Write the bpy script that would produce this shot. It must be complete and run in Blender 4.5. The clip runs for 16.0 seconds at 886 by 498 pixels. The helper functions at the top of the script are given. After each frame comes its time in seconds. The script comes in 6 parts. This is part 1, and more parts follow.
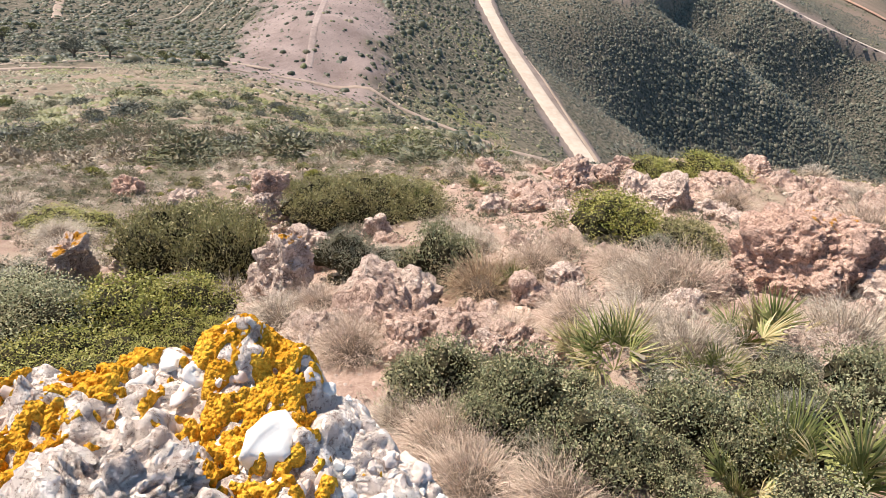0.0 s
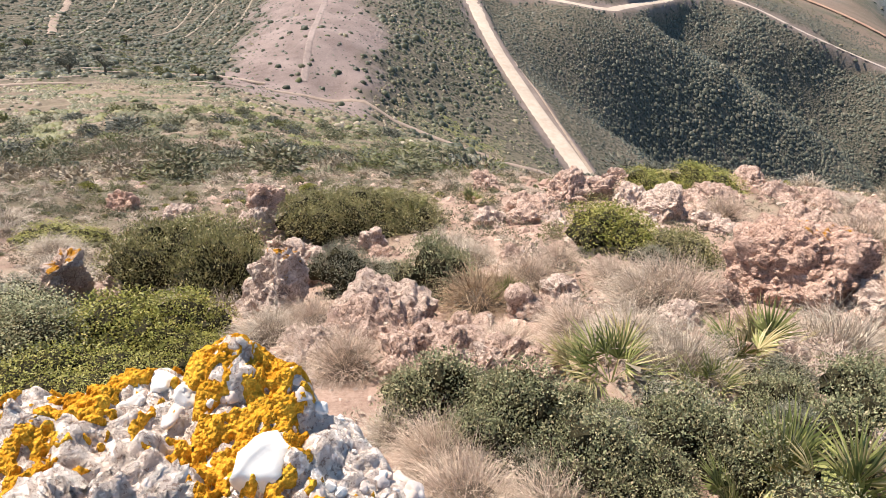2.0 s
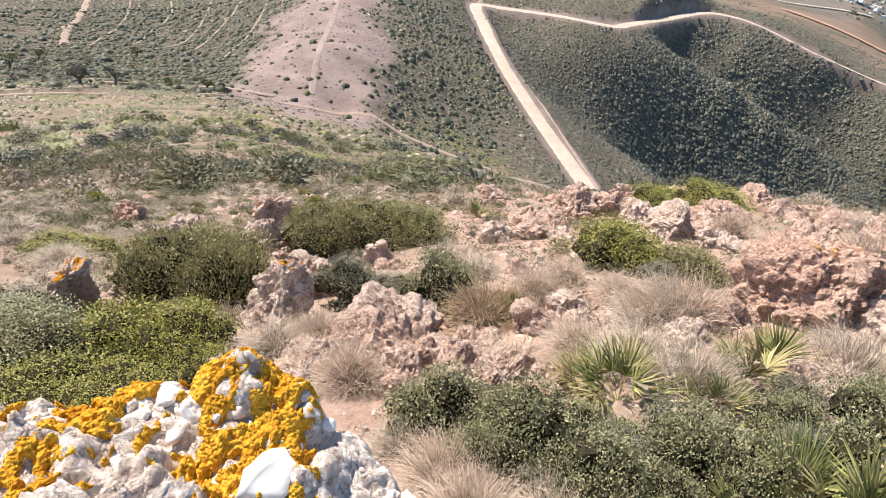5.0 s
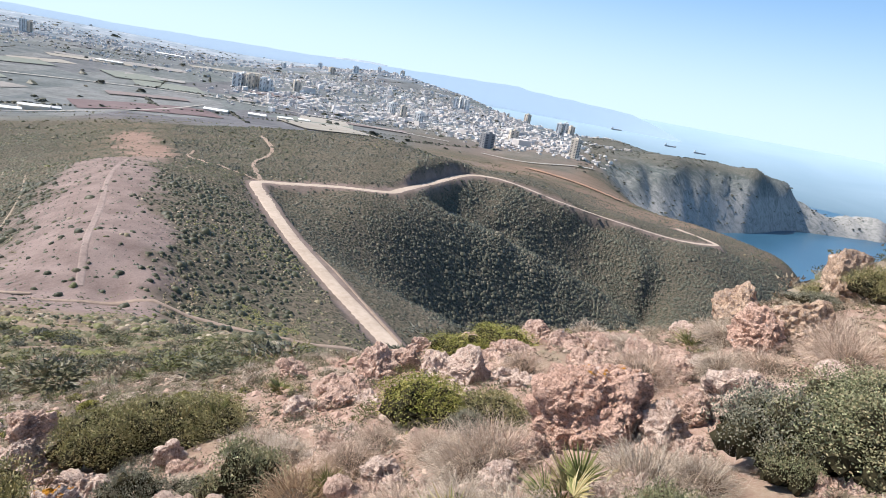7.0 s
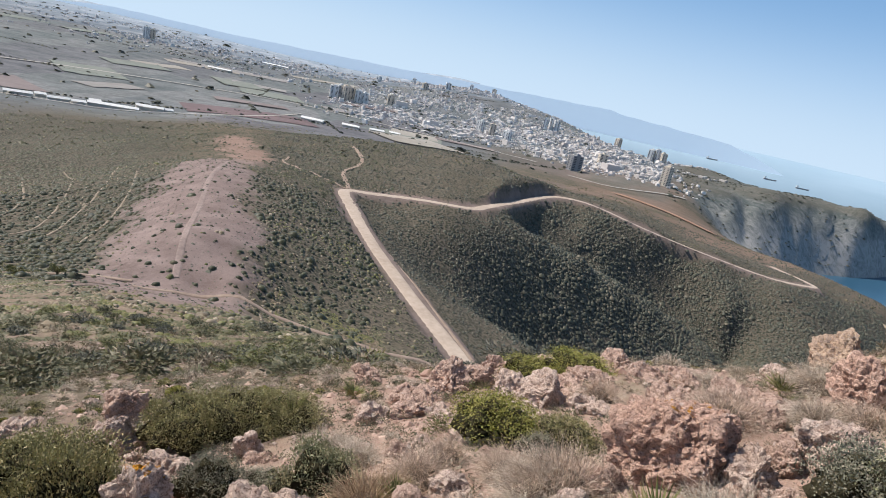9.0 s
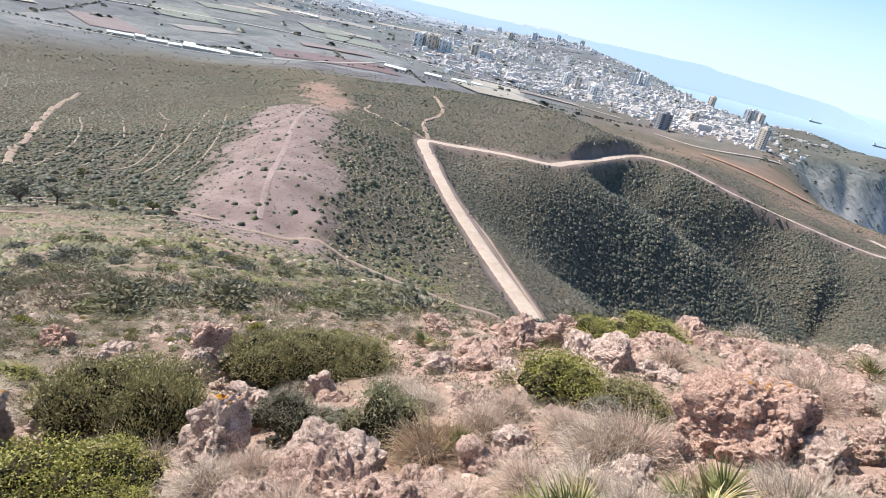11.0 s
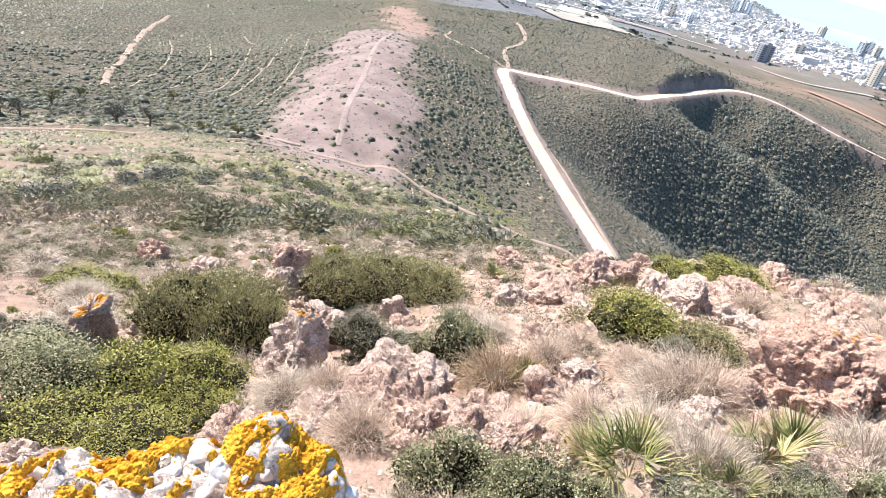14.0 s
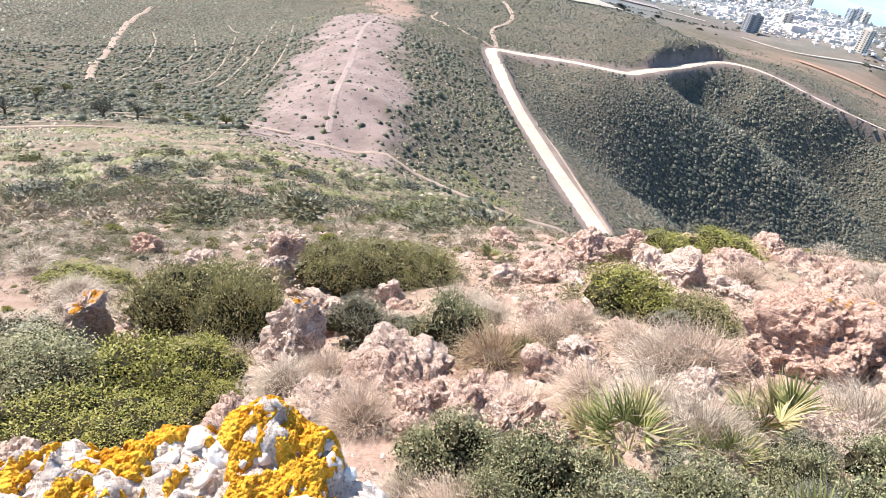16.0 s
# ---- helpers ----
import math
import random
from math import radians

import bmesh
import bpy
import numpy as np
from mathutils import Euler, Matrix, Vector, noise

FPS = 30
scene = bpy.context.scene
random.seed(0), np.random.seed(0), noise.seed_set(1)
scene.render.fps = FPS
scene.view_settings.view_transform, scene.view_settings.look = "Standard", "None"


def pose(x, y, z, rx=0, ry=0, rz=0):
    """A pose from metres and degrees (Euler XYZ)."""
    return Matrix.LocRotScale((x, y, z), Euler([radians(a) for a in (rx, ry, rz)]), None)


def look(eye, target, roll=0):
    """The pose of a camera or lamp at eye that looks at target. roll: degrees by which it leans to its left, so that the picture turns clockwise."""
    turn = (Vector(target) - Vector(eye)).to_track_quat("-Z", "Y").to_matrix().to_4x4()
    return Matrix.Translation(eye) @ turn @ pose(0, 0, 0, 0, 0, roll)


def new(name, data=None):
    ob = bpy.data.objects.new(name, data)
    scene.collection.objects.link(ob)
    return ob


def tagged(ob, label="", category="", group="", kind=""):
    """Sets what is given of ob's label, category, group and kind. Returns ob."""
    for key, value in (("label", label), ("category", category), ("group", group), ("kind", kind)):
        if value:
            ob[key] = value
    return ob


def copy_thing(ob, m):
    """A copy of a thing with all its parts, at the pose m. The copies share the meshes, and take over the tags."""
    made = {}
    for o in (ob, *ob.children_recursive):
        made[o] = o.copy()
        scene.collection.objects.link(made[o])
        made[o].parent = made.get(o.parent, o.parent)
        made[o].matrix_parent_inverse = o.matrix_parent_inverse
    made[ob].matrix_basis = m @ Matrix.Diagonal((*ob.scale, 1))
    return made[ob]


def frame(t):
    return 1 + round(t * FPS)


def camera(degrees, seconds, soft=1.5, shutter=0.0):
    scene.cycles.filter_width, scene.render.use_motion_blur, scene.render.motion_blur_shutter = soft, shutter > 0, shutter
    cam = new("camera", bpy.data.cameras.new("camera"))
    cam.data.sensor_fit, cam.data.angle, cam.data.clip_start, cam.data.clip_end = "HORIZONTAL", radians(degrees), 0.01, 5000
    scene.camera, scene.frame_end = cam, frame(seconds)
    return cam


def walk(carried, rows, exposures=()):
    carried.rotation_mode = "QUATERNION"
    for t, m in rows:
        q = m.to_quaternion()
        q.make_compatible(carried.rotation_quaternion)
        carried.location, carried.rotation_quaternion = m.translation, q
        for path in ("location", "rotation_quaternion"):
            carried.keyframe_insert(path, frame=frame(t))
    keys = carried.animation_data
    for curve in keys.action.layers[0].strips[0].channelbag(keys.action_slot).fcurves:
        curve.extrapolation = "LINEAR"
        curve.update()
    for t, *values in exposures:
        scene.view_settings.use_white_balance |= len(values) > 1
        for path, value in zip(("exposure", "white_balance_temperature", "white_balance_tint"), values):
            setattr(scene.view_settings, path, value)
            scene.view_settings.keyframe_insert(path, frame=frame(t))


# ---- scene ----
cam = camera(69.6, 16.0, 0.5)
# seconds, x, y, z, then the camera's turn about x, y and z in degrees
PATH = [
    (0, 0.000, 0.000, 1.650, 54.47, -9.98, 7.05),
    (0.5, 0.000, -0.001, 1.645, 54.23, -10.08, 6.80),
    (1, 0.000, -0.001, 1.647, 54.45, -9.97, 6.87),
    (1.5, -0.005, 0.000, 1.648, 54.94, -9.96, 7.06),
    (2, 0.005, 0.003, 1.659, 55.66, -9.79, 6.48),
    (2.5, 0.006, 0.004, 1.656, 55.58, -9.71, 6.37),
    (3, 0.005, 0.002, 1.657, 55.69, -9.95, 6.61),
    (5.5, -0.006, 0.014, 1.652, 57.77, -10.25, 7.20),
    (6, -0.004, 0.002, 1.683, 65.71, -9.16, 3.40),
    (6.5, 0.042, -0.009, 1.703, 71.80, -9.34, -7.96),
    (7, 0.025, -0.022, 1.721, 74.75, -10.03, -12.46),
    (7.5, 0.043, -0.030, 1.726, 76.37, -10.80, -14.51),
    (8, 0.020, -0.043, 1.729, 76.67, -11.15, -15.18),
    (8.5, 0.008, -0.004, 1.716, 76.07, -11.78, -7.78),
    (9, -0.017, -0.014, 1.698, 74.71, -12.28, -4.32),
    (11.5, -0.026, 0.006, 1.714, 66.41, -12.90, 5.25),
    (12, -0.021, -0.014, 1.728, 64.36, -12.55, 6.87),
    (12.5, -0.023, -0.012, 1.723, 64.50, -12.64, 7.43),
    (13, -0.025, -0.008, 1.718, 63.89, -12.61, 8.09),
    (13.5, -0.032, -0.007, 1.708, 63.17, -12.78, 9.09),
    (14, -0.035, -0.013, 1.698, 61.15, -12.68, 10.41),
    (14.5, -0.041, -0.012, 1.696, 61.31, -12.61, 10.69),
    (15, -0.048, -0.014, 1.688, 60.34, -12.00, 12.01),
    (15.5, -0.032, -0.014, 1.700, 60.78, -11.43, 9.71),
    (16, -0.026, -0.011, 1.690, 59.97, -10.97, 8.90),
]
# seconds, stops, white balance in kelvin, tint
EXPOSE = [(0.0, 0.76, 6500, 10), (3.0, 0.76, 6500, 10), (5.5, 0.9, 6400, 10), (6.0, 1.12, 6050, 10), (6.5, 0.97, 6050, 10), (7.0, 0.46, 6150, 10), (8.0, 0.2, 6050, 10), (9.0, 0.1, 6250, 10), (9.2, 0.2, 6250, 10),
          (11.5, 0.8, 6050, 10), (12.0, 1.1, 6050, 10), (12.5, 1.22, 6050, 10), (16.0, 1.12, 6100, 10)]
walk(cam, [(t, pose(*p)) for t, *p in PATH], EXPOSE)

# ---- sky and sun ----
SUN_BEARING, SUN_HEIGHT = -64.0, 50.0
world = bpy.data.worlds.new("sky")
scene.world = world
world.use_nodes = True
wn = world.node_tree.nodes
sky = wn.new("ShaderNodeTexSky")
sky.sky_type = "NISHITA"
sky.sun_disc = False
sky.sun_elevation = radians(SUN_HEIGHT)
sky.sun_rotation = radians(SUN_BEARING)
sky.altitude, sky.air_density, sky.dust_density, sky.ozone_density = 300, 1.25, 0.15, 2.0
wn["Background"].inputs[1].default_value = 0.066
# haze that whitens the sky all round towards the horizon
toward = wn.new("ShaderNodeTexCoord")
parts_of = wn.new("ShaderNodeSeparateXYZ")
fade = wn.new("ShaderNodeMapRange")
fade.interpolation_type = "SMOOTHSTEP"
fade.inputs["From Min"].default_value, fade.inputs["From Max"].default_value = -0.02, 0.22
fade.inputs["To Min"].default_value, fade.inputs["To Max"].default_value = 0.85, 0.0
veil = wn.new("ShaderNodeMix")
veil.data_type = "RGBA"
veil.inputs[7].default_value = (9.6, 11.7, 13.5, 1)
blue = wn.new("ShaderNodeMix")
blue.data_type = "RGBA"
blue.inputs[7].default_value = (3.7, 7.1, 12.2, 1)
clear = wn.new("ShaderNodeMapRange")
clear.inputs["From Min"].default_value, clear.inputs["From Max"].default_value = 0.1, 0.8
clear.inputs["To Min"].default_value, clear.inputs["To Max"].default_value = 0.75, 0.0
for a, b in ((toward.outputs["Generated"], parts_of.inputs[0]), (parts_of.outputs["Z"], fade.inputs["Value"]), (fade.outputs[0], veil.inputs[0]),
             (parts_of.outputs["Z"], clear.inputs["Value"]), (clear.outputs[0], blue.inputs[0]), (sky.outputs[0], blue.inputs[6]), (blue.outputs[2], veil.inputs[6]), (veil.outputs[2], wn["Background"].inputs[0])):
    world.node_tree.links.new(a, b)
sun = new("sun", bpy.data.lights.new("sun", "SUN"))
sun.data.energy, sun.data.angle, sun.data.color = 5.0, radians(0.55), (1.0, 0.9, 0.78)
_b, _h = radians(SUN_BEARING), radians(SUN_HEIGHT)
SUNWARD = Vector((math.sin(_b) * math.cos(_h), math.cos(_b) * math.cos(_h), math.sin(_h)))
sun.matrix_basis = look(SUNWARD * 50, (0, 0, 0))

# ---- materials ----
class Net:
    """A node material under construction."""

    def __init__(self, name, rough=0.9, spec=0.2):
        self.mat = bpy.data.materials.new(name)
        self.mat.use_nodes = True
        self.tree = self.mat.node_tree
        self.bsdf = self.tree.nodes["Principled BSDF"]
        self.bsdf.inputs["Roughness"].default_value = rough
        self.bsdf.inputs["Specular IOR Level"].default_value = spec

    def node(self, kind, links=(), **values):
        n = self.tree.nodes.new(kind)
        for key, value in values.items():
            setattr(n, key, value)
        for socket, value in links:
            self.put(n, socket, value)
        return n

    def put(self, n, socket, value):
        if isinstance(value, bpy.types.NodeSocket):
            self.tree.links.new(value, n.inputs[socket])
        else:
            n.inputs[socket].default_value = value

    def coords(self, kind="Object"):
        return self.node("ShaderNodeTexCoord").outputs[kind]

    def noise(self, at, scale, detail=4.0, rough=0.6, distort=0.0):
        return self.node("ShaderNodeTexNoise", [("Vector", at), ("Scale", scale), ("Detail", detail), ("Roughness", rough), ("Distortion", distort)]).outputs["Fac"]

    def cells(self, at, scale, feature="F1", out="Distance", rand=1.0):
        return self.node("ShaderNodeTexVoronoi", [("Vector", at), ("Scale", scale), ("Randomness", rand)], feature=feature).outputs[out]

    def ramp(self, fac, stops):
        n = self.node("ShaderNodeValToRGB", [("Fac", fac)])
        els = n.color_ramp.elements
        while len(els) < len(stops):
            els.new(0.5)
        for e, (p, c) in zip(els, stops):
            e.position = p
            e.color = (*c, 1) if isinstance(c, tuple) else (c, c, c, 1)
        return n.outputs["Color"]

    def mix(self, fac, a, b, blend="MIX"):
        n = self.node("ShaderNodeMix", data_type="RGBA", blend_type=blend)
        self.put(n, 0, fac)
        for i, v in ((6, a), (7, b)):
            self.put(n, i, (*v, 1) if isinstance(v, tuple) else v)
        return n.outputs[2]

    def maths(self, op, a, b=0.0):
        n = self.node("ShaderNodeMath", operation=op)
        self.put(n, 0, a)
        self.put(n, 1, b)
        return n.outputs[0]

    def attr(self, name):
        return self.node("ShaderNodeAttribute", attribute_name=name).outputs["Fac"]

    def bump(self, height, strength=0.5, distance=0.02):
        n = self.node("ShaderNodeBump", [("Height", height), ("Strength", strength), ("Distance", distance)])
        self.put(self.bsdf, "Normal", n.outputs[0])

    def colour(self, c):
        self.put(self.bsdf, "Base Color", (*c, 1) if isinstance(c, tuple) else c)
        return self.mat


def rock_material(name, pale, mid, dark, lichen_amount, pebble, clast=(0.4, 0.33, 0.31)):
    """Pebbly conglomerate with crusts of orange lichen on its upper faces."""
    n = Net(name, 0.92, 0.15)
    at = n.coords()
    big = n.noise(at, 3.0, 3)
    fine = n.noise(at, 38.0, 6, 0.7)
    warp = n.node("ShaderNodeTexNoise", [("Vector", at), ("Scale", pebble * 0.8), ("Detail", 3.0)]).outputs["Color"]
    bent = n.mix(0.6 / pebble, at, warp, "ADD")
    cell = n.cells(bent, pebble)
    tone = n.cells(bent, pebble, out="Color")
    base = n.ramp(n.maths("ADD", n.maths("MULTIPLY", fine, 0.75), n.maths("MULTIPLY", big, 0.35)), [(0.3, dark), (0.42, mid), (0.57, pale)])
    stones = n.mix(0.7, base, n.ramp(tone, [(0.1, mid), (0.45, pale), (0.62, clast), (0.8, mid), (0.95, (0.72, 0.64, 0.58))]))
    body = n.mix(n.ramp(cell, [(0.42, 1.0), (0.6, 0.0)]), base, stones)
    # dark colour painted into pits and joints to deepen their shade
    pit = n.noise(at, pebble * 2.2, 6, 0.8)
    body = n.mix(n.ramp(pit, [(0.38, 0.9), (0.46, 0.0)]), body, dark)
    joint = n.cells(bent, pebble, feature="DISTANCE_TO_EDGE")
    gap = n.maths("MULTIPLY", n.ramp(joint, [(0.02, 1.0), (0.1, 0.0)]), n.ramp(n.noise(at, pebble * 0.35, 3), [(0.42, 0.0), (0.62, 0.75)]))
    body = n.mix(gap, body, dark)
    spot = n.maths("MULTIPLY", n.noise(at, 4.5, 5, 0.7), n.attr("crust"))
    orange = n.ramp(n.noise(at, 60.0, 4), [(0.35, (0.34, 0.13, 0.01)), (0.65, (0.62, 0.3, 0.03))])
    edge = 0.62 - 0.22 * lichen_amount
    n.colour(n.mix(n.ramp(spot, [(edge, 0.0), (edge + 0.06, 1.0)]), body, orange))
    n.bump(n.maths("ADD", n.maths("MULTIPLY", n.maths("SUBTRACT", 1.0, n.maths("ADD", cell, n.maths("MULTIPLY", gap, 0.7))), 0.9), n.maths("ADD", n.maths("ADD", fine, n.maths("MULTIPLY", n.noise(at, 105.0, 4, 0.7), 0.25)), n.maths("MULTIPLY", n.ramp(pit, [(0.3, 0.0), (0.55, 1.0)]), 0.7))), 1.0, 0.24 / pebble)
    return n.mat


def leaf_material(name, low, high, odd, share=0.12):
    """Small leaves, each with its own tint; light passes through them a little."""
    n = Net(name, 0.5, 0.3)
    tint = n.node("ShaderNodeNewGeometry").outputs["Random Per Island"]
    body = n.ramp(tint, [(0.0, low), (1.0 - share - 0.02, high), (1.0 - share, odd), (1.0, odd)])
    patch = n.noise(n.coords(), 5.0, 3)
    c = n.mix(n.ramp(patch, [(0.35, 0.0), (0.7, 0.45)]), body, odd)
    n.colour(c)
    through_leaf = n.node("ShaderNodeBsdfTranslucent", [("Color", c)])
    both = n.node("ShaderNodeMixShader", [(0, 0.1), (1, n.bsdf.outputs[0]), (2, through_leaf.outputs[0])])
    n.tree.links.new(both.outputs[0], n.tree.nodes["Material Output"].inputs["Surface"])
    return n.mat


def blade_material(name, low, high):
    n = Net(name, 0.7, 0.25)
    tint = n.node("ShaderNodeNewGeometry").outputs["Random Per Island"]
    n.colour(n.ramp(tint, [(0.0, low), (1.0, high)]))
    return n.mat


def ground_material():
    """Hill soil: pinkish stony earth, dry grass and low green, laid out by the masks bare, far and dry."""
    n = Net("hill_soil", 0.95, 0.1)
    at = n.coords()
    wide, mid, fine, grit = n.noise(at, 0.03, 4), n.noise(at, 0.35, 5), n.noise(at, 3.0, 6, 0.7), n.noise(at, 40.0, 5, 0.75)
    soil = n.ramp(n.maths("ADD", n.maths("MULTIPLY", fine, 0.5), n.maths("MULTIPLY", grit, 0.5)),
                  [(0.3, (0.22, 0.135, 0.105)), (0.5, (0.42, 0.29, 0.23)), (0.7, (0.58, 0.45, 0.375))])
    grass = n.ramp(fine, [(0.3, (0.16, 0.13, 0.085)), (0.65, (0.35, 0.29, 0.205))])
    green = n.ramp(n.noise(at, 1.3, 6, 0.75), [(0.35, (0.05, 0.055, 0.032)), (0.7, (0.15, 0.14, 0.085))])
    near = n.mix(n.ramp(n.maths("ADD", mid, n.maths("MULTIPLY", fine, 0.35)), [(0.66, 0.0), (0.85, 0.9)]), soil, grass)
    hill = n.mix(n.ramp(n.maths("ADD", n.maths("MULTIPLY", mid, 0.6), n.maths("MULTIPLY", wide, 0.5)), [(0.42, 0.0), (0.6, 0.85)]), near, green)
    scrub = n.mix(n.attr("scrub"), near, n.mix(0.5, hill, green))
    bush = n.cells(at, 0.75)
    clump = n.ramp(n.maths("ADD", bush, n.maths("MULTIPLY", n.noise(at, 1.6, 4), 0.5)), [(0.25, (0.065, 0.072, 0.052)), (0.55, (0.03, 0.035, 0.028)), (0.85, (0.15, 0.125, 0.1))])
    scrub = n.mix(n.maths("MULTIPLY", n.attr("scrub"), 0.45), scrub, clump)
    scrub = n.mix(n.attr("thick"), scrub, clump)
    scrub = n.mix(n.maths("MULTIPLY", n.attr("thick"), 0.3), scrub, n.mix(0.35, (0.075, 0.08, 0.06), green))
    scrub = n.mix(n.attr("riser"), scrub, n.mix(0.6, soil, grass))
    bare = n.ramp(n.maths("ADD", n.maths("MULTIPLY", fine, 0.4), n.maths("MULTIPLY", n.noise(at, 0.12, 5), 0.6)),
                  [(0.35, (0.165, 0.122, 0.11)), (0.65, (0.32, 0.25, 0.228))])
    bare = n.mix(n.attr("rust"), bare, n.ramp(fine, [(0.35, (0.27, 0.15, 0.1)), (0.65, (0.46, 0.29, 0.2))]))
    c = n.mix(n.attr("bare"), scrub, bare)
    plots = n.node("ShaderNodeMapping", [("Vector", at), ("Scale", (0.008, 0.0032, 0.001)), ("Rotation", (0, 0, 0.25))]).outputs[0]
    plot = n.node("ShaderNodeTexVoronoi", [("Vector", plots), ("Scale", 1.0), ("Randomness", 0.75)], distance="CHEBYCHEV").outputs["Color"]
    field = n.ramp(plot, [(0.1, (0.12, 0.1, 0.11)), (0.3, (0.13, 0.14, 0.14)), (0.5, (0.12, 0.145, 0.13)), (0.75, (0.24, 0.235, 0.225)), (0.95, (0.15, 0.17, 0.155))])
    lines = n.ramp(n.noise(at, 0.05, 5, 0.8), [(0.42, (0.55, 0.58, 0.52)), (0.56, (1, 1, 1))])
    # the grey-blue ramp puts distance haze into the plain's colour
    plain = n.mix(0.45, n.mix(1.0, field, lines, "MULTIPLY"), n.ramp(n.noise(at, 0.02, 6, 0.7), [(0.35, (0.14, 0.155, 0.17)), (0.7, (0.33, 0.335, 0.35))]))
    c = n.mix(n.attr("plain"), c, plain)
    up = n.node("ShaderNodeSeparateXYZ", [(0, at)]).outputs["Z"]
    shelf = n.maths("ADD", n.node("ShaderNodeMapRange", [("Value", up), ("From Min", -190.0), ("From Max", -120.0), ("To Min", 0.16), ("To Max", -0.1)]).outputs[0], n.noise(at, 0.035, 7, 0.8, 1.5))
    cliff = n.ramp(shelf, [(0.36, (0.1, 0.12, 0.115)), (0.52, (0.2, 0.21, 0.2)), (0.72, (0.38, 0.37, 0.355))])
    c = n.mix(n.attr("cliff"), c, cliff)
    n.colour(c)
    small = n.node("ShaderNodeBump", [("Height", n.maths("ADD", fine, n.maths("MULTIPLY", grit, 0.6))), ("Strength", 0.8), ("Distance", 0.05)])
    tall = n.node("ShaderNodeBump", [("Height", n.maths("MULTIPLY", n.maths("SUBTRACT", 1.0, bush), n.attr("thick"))), ("Strength", 1.0), ("Distance", 0.5), ("Normal", small.outputs[0])])
    n.put(n.bsdf, "Normal", tall.outputs[0])
    return n.mat


def plain_material(name, low, high, scale, rough=0.9, spec=0.2, strength=0.3, distance=0.02):
    n = Net(name, rough, spec)
    at = n.coords()
    a, b = n.noise(at, scale, 5, 0.65), n.noise(at, scale * 0.13, 3)
    n.colour(n.ramp(n.maths("ADD", n.maths("MULTIPLY", a, 0.55), n.maths("MULTIPLY", b, 0.45)), [(0.35, low), (0.65, high)]))
    n.bump(a, strength, distance)
    return n.mat


GROUND = ground_material()
ROAD = plain_material("graded_earth_road", (0.4, 0.32, 0.255), (0.55, 0.455, 0.375), 0.6)
TRACK = plain_material("worn_footpath", (0.25, 0.185, 0.145), (0.38, 0.295, 0.235), 0.8)
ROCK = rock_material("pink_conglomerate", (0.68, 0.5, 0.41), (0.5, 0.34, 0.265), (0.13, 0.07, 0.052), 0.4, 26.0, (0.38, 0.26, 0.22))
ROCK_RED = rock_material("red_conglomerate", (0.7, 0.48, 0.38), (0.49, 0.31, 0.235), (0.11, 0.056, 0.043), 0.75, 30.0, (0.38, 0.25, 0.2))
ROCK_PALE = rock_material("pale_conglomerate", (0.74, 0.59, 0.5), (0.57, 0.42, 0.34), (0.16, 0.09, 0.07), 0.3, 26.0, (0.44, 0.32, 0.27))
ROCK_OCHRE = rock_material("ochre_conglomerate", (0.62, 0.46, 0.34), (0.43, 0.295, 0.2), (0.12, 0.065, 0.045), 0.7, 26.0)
TWIG = plain_material("grey_twig", (0.1, 0.075, 0.055), (0.2, 0.16, 0.12), 30.0)

# ---- the lie of the land ----
def place(bearing, distance):
    b = radians(bearing)
    return distance * math.sin(b), distance * math.cos(b)


# landforms as (bearing in degrees, distance, height)
OWN_HILL = [(-44, 25, -11.6), (-44, 60, -26.5), (-44, 110, -43.5), (-29, 25, -11.4), (-29, 60, -26.2), (-29, 110, -43.5),
            (-20, 25, -11.5), (-20, 60, -26.2), (-20, 112, -44.5), (-12, 25, -11.5), (-12, 60, -26.6), (-12, 108, -45.2),
            (0, 25, -11.6), (0, 60, -27), (0, 105, -47.5), (12, 14, -5.2), (12, 30, -14.5), (12, 70, -37), (12, 115, -58),
            (28, 15, -4.3), (24, 40, -21), (24, 100, -62), (40, 15, -2.9), (40, 40, -16), (42, 100, -52), (48, 22, -1.6), (52, 50, -14), (60, 120, -40)]
BASIN = [(-44, 160, -56.5), (-44, 230, -69), (-44, 330, -77), (-44, 600, -107), (-29, 150, -55), (-29, 230, -68.5), (-29, 400, -87), (-29, 600, -107),
         (-22, 150, -54.5), (-23.8, 176, -60), (-20, 210, -60), (-20, 300, -66), (-20, 600, -99), (-60, 200, -60), (-60, 600, -110)]
SPUR = [(-17.4, 136, -52), (-12.7, 137, -53), (-15.4, 155, -49), (-14.2, 218, -49.5), (-12.4, 266, -51), (-10.8, 139, -51.5), (-10.6, 160, -50), (-11.2, 203, -50),
        (-10.7, 276, -52), (-12.1, 600, -83), (-7.2, 133, -55.5), (-1.7, 133, -57.8), (4.1, 133, -60)]
ROAD_LINE = [(16, 128, -69.5), (12.3, 152, -68), (6.1, 186, -66.2), (1.4, 228, -64), (-1.4, 275, -61.5), (-2.3, 297, -60.2), (-1.6, 309, -61), (-0.1, 313, -61.5), (4.8, 324, -61.5), (9.3, 331, -61.6),
             (10.6, 345, -61.6), (12.8, 383, -62.5), (16.2, 450, -62.5), (19.8, 467, -64), (25.1, 477, -73), (30.2, 500, -82), (35.1, 530, -90), (37.8, 560, -92.5), (38.0, 575, -93), (34.9, 604, -93)]
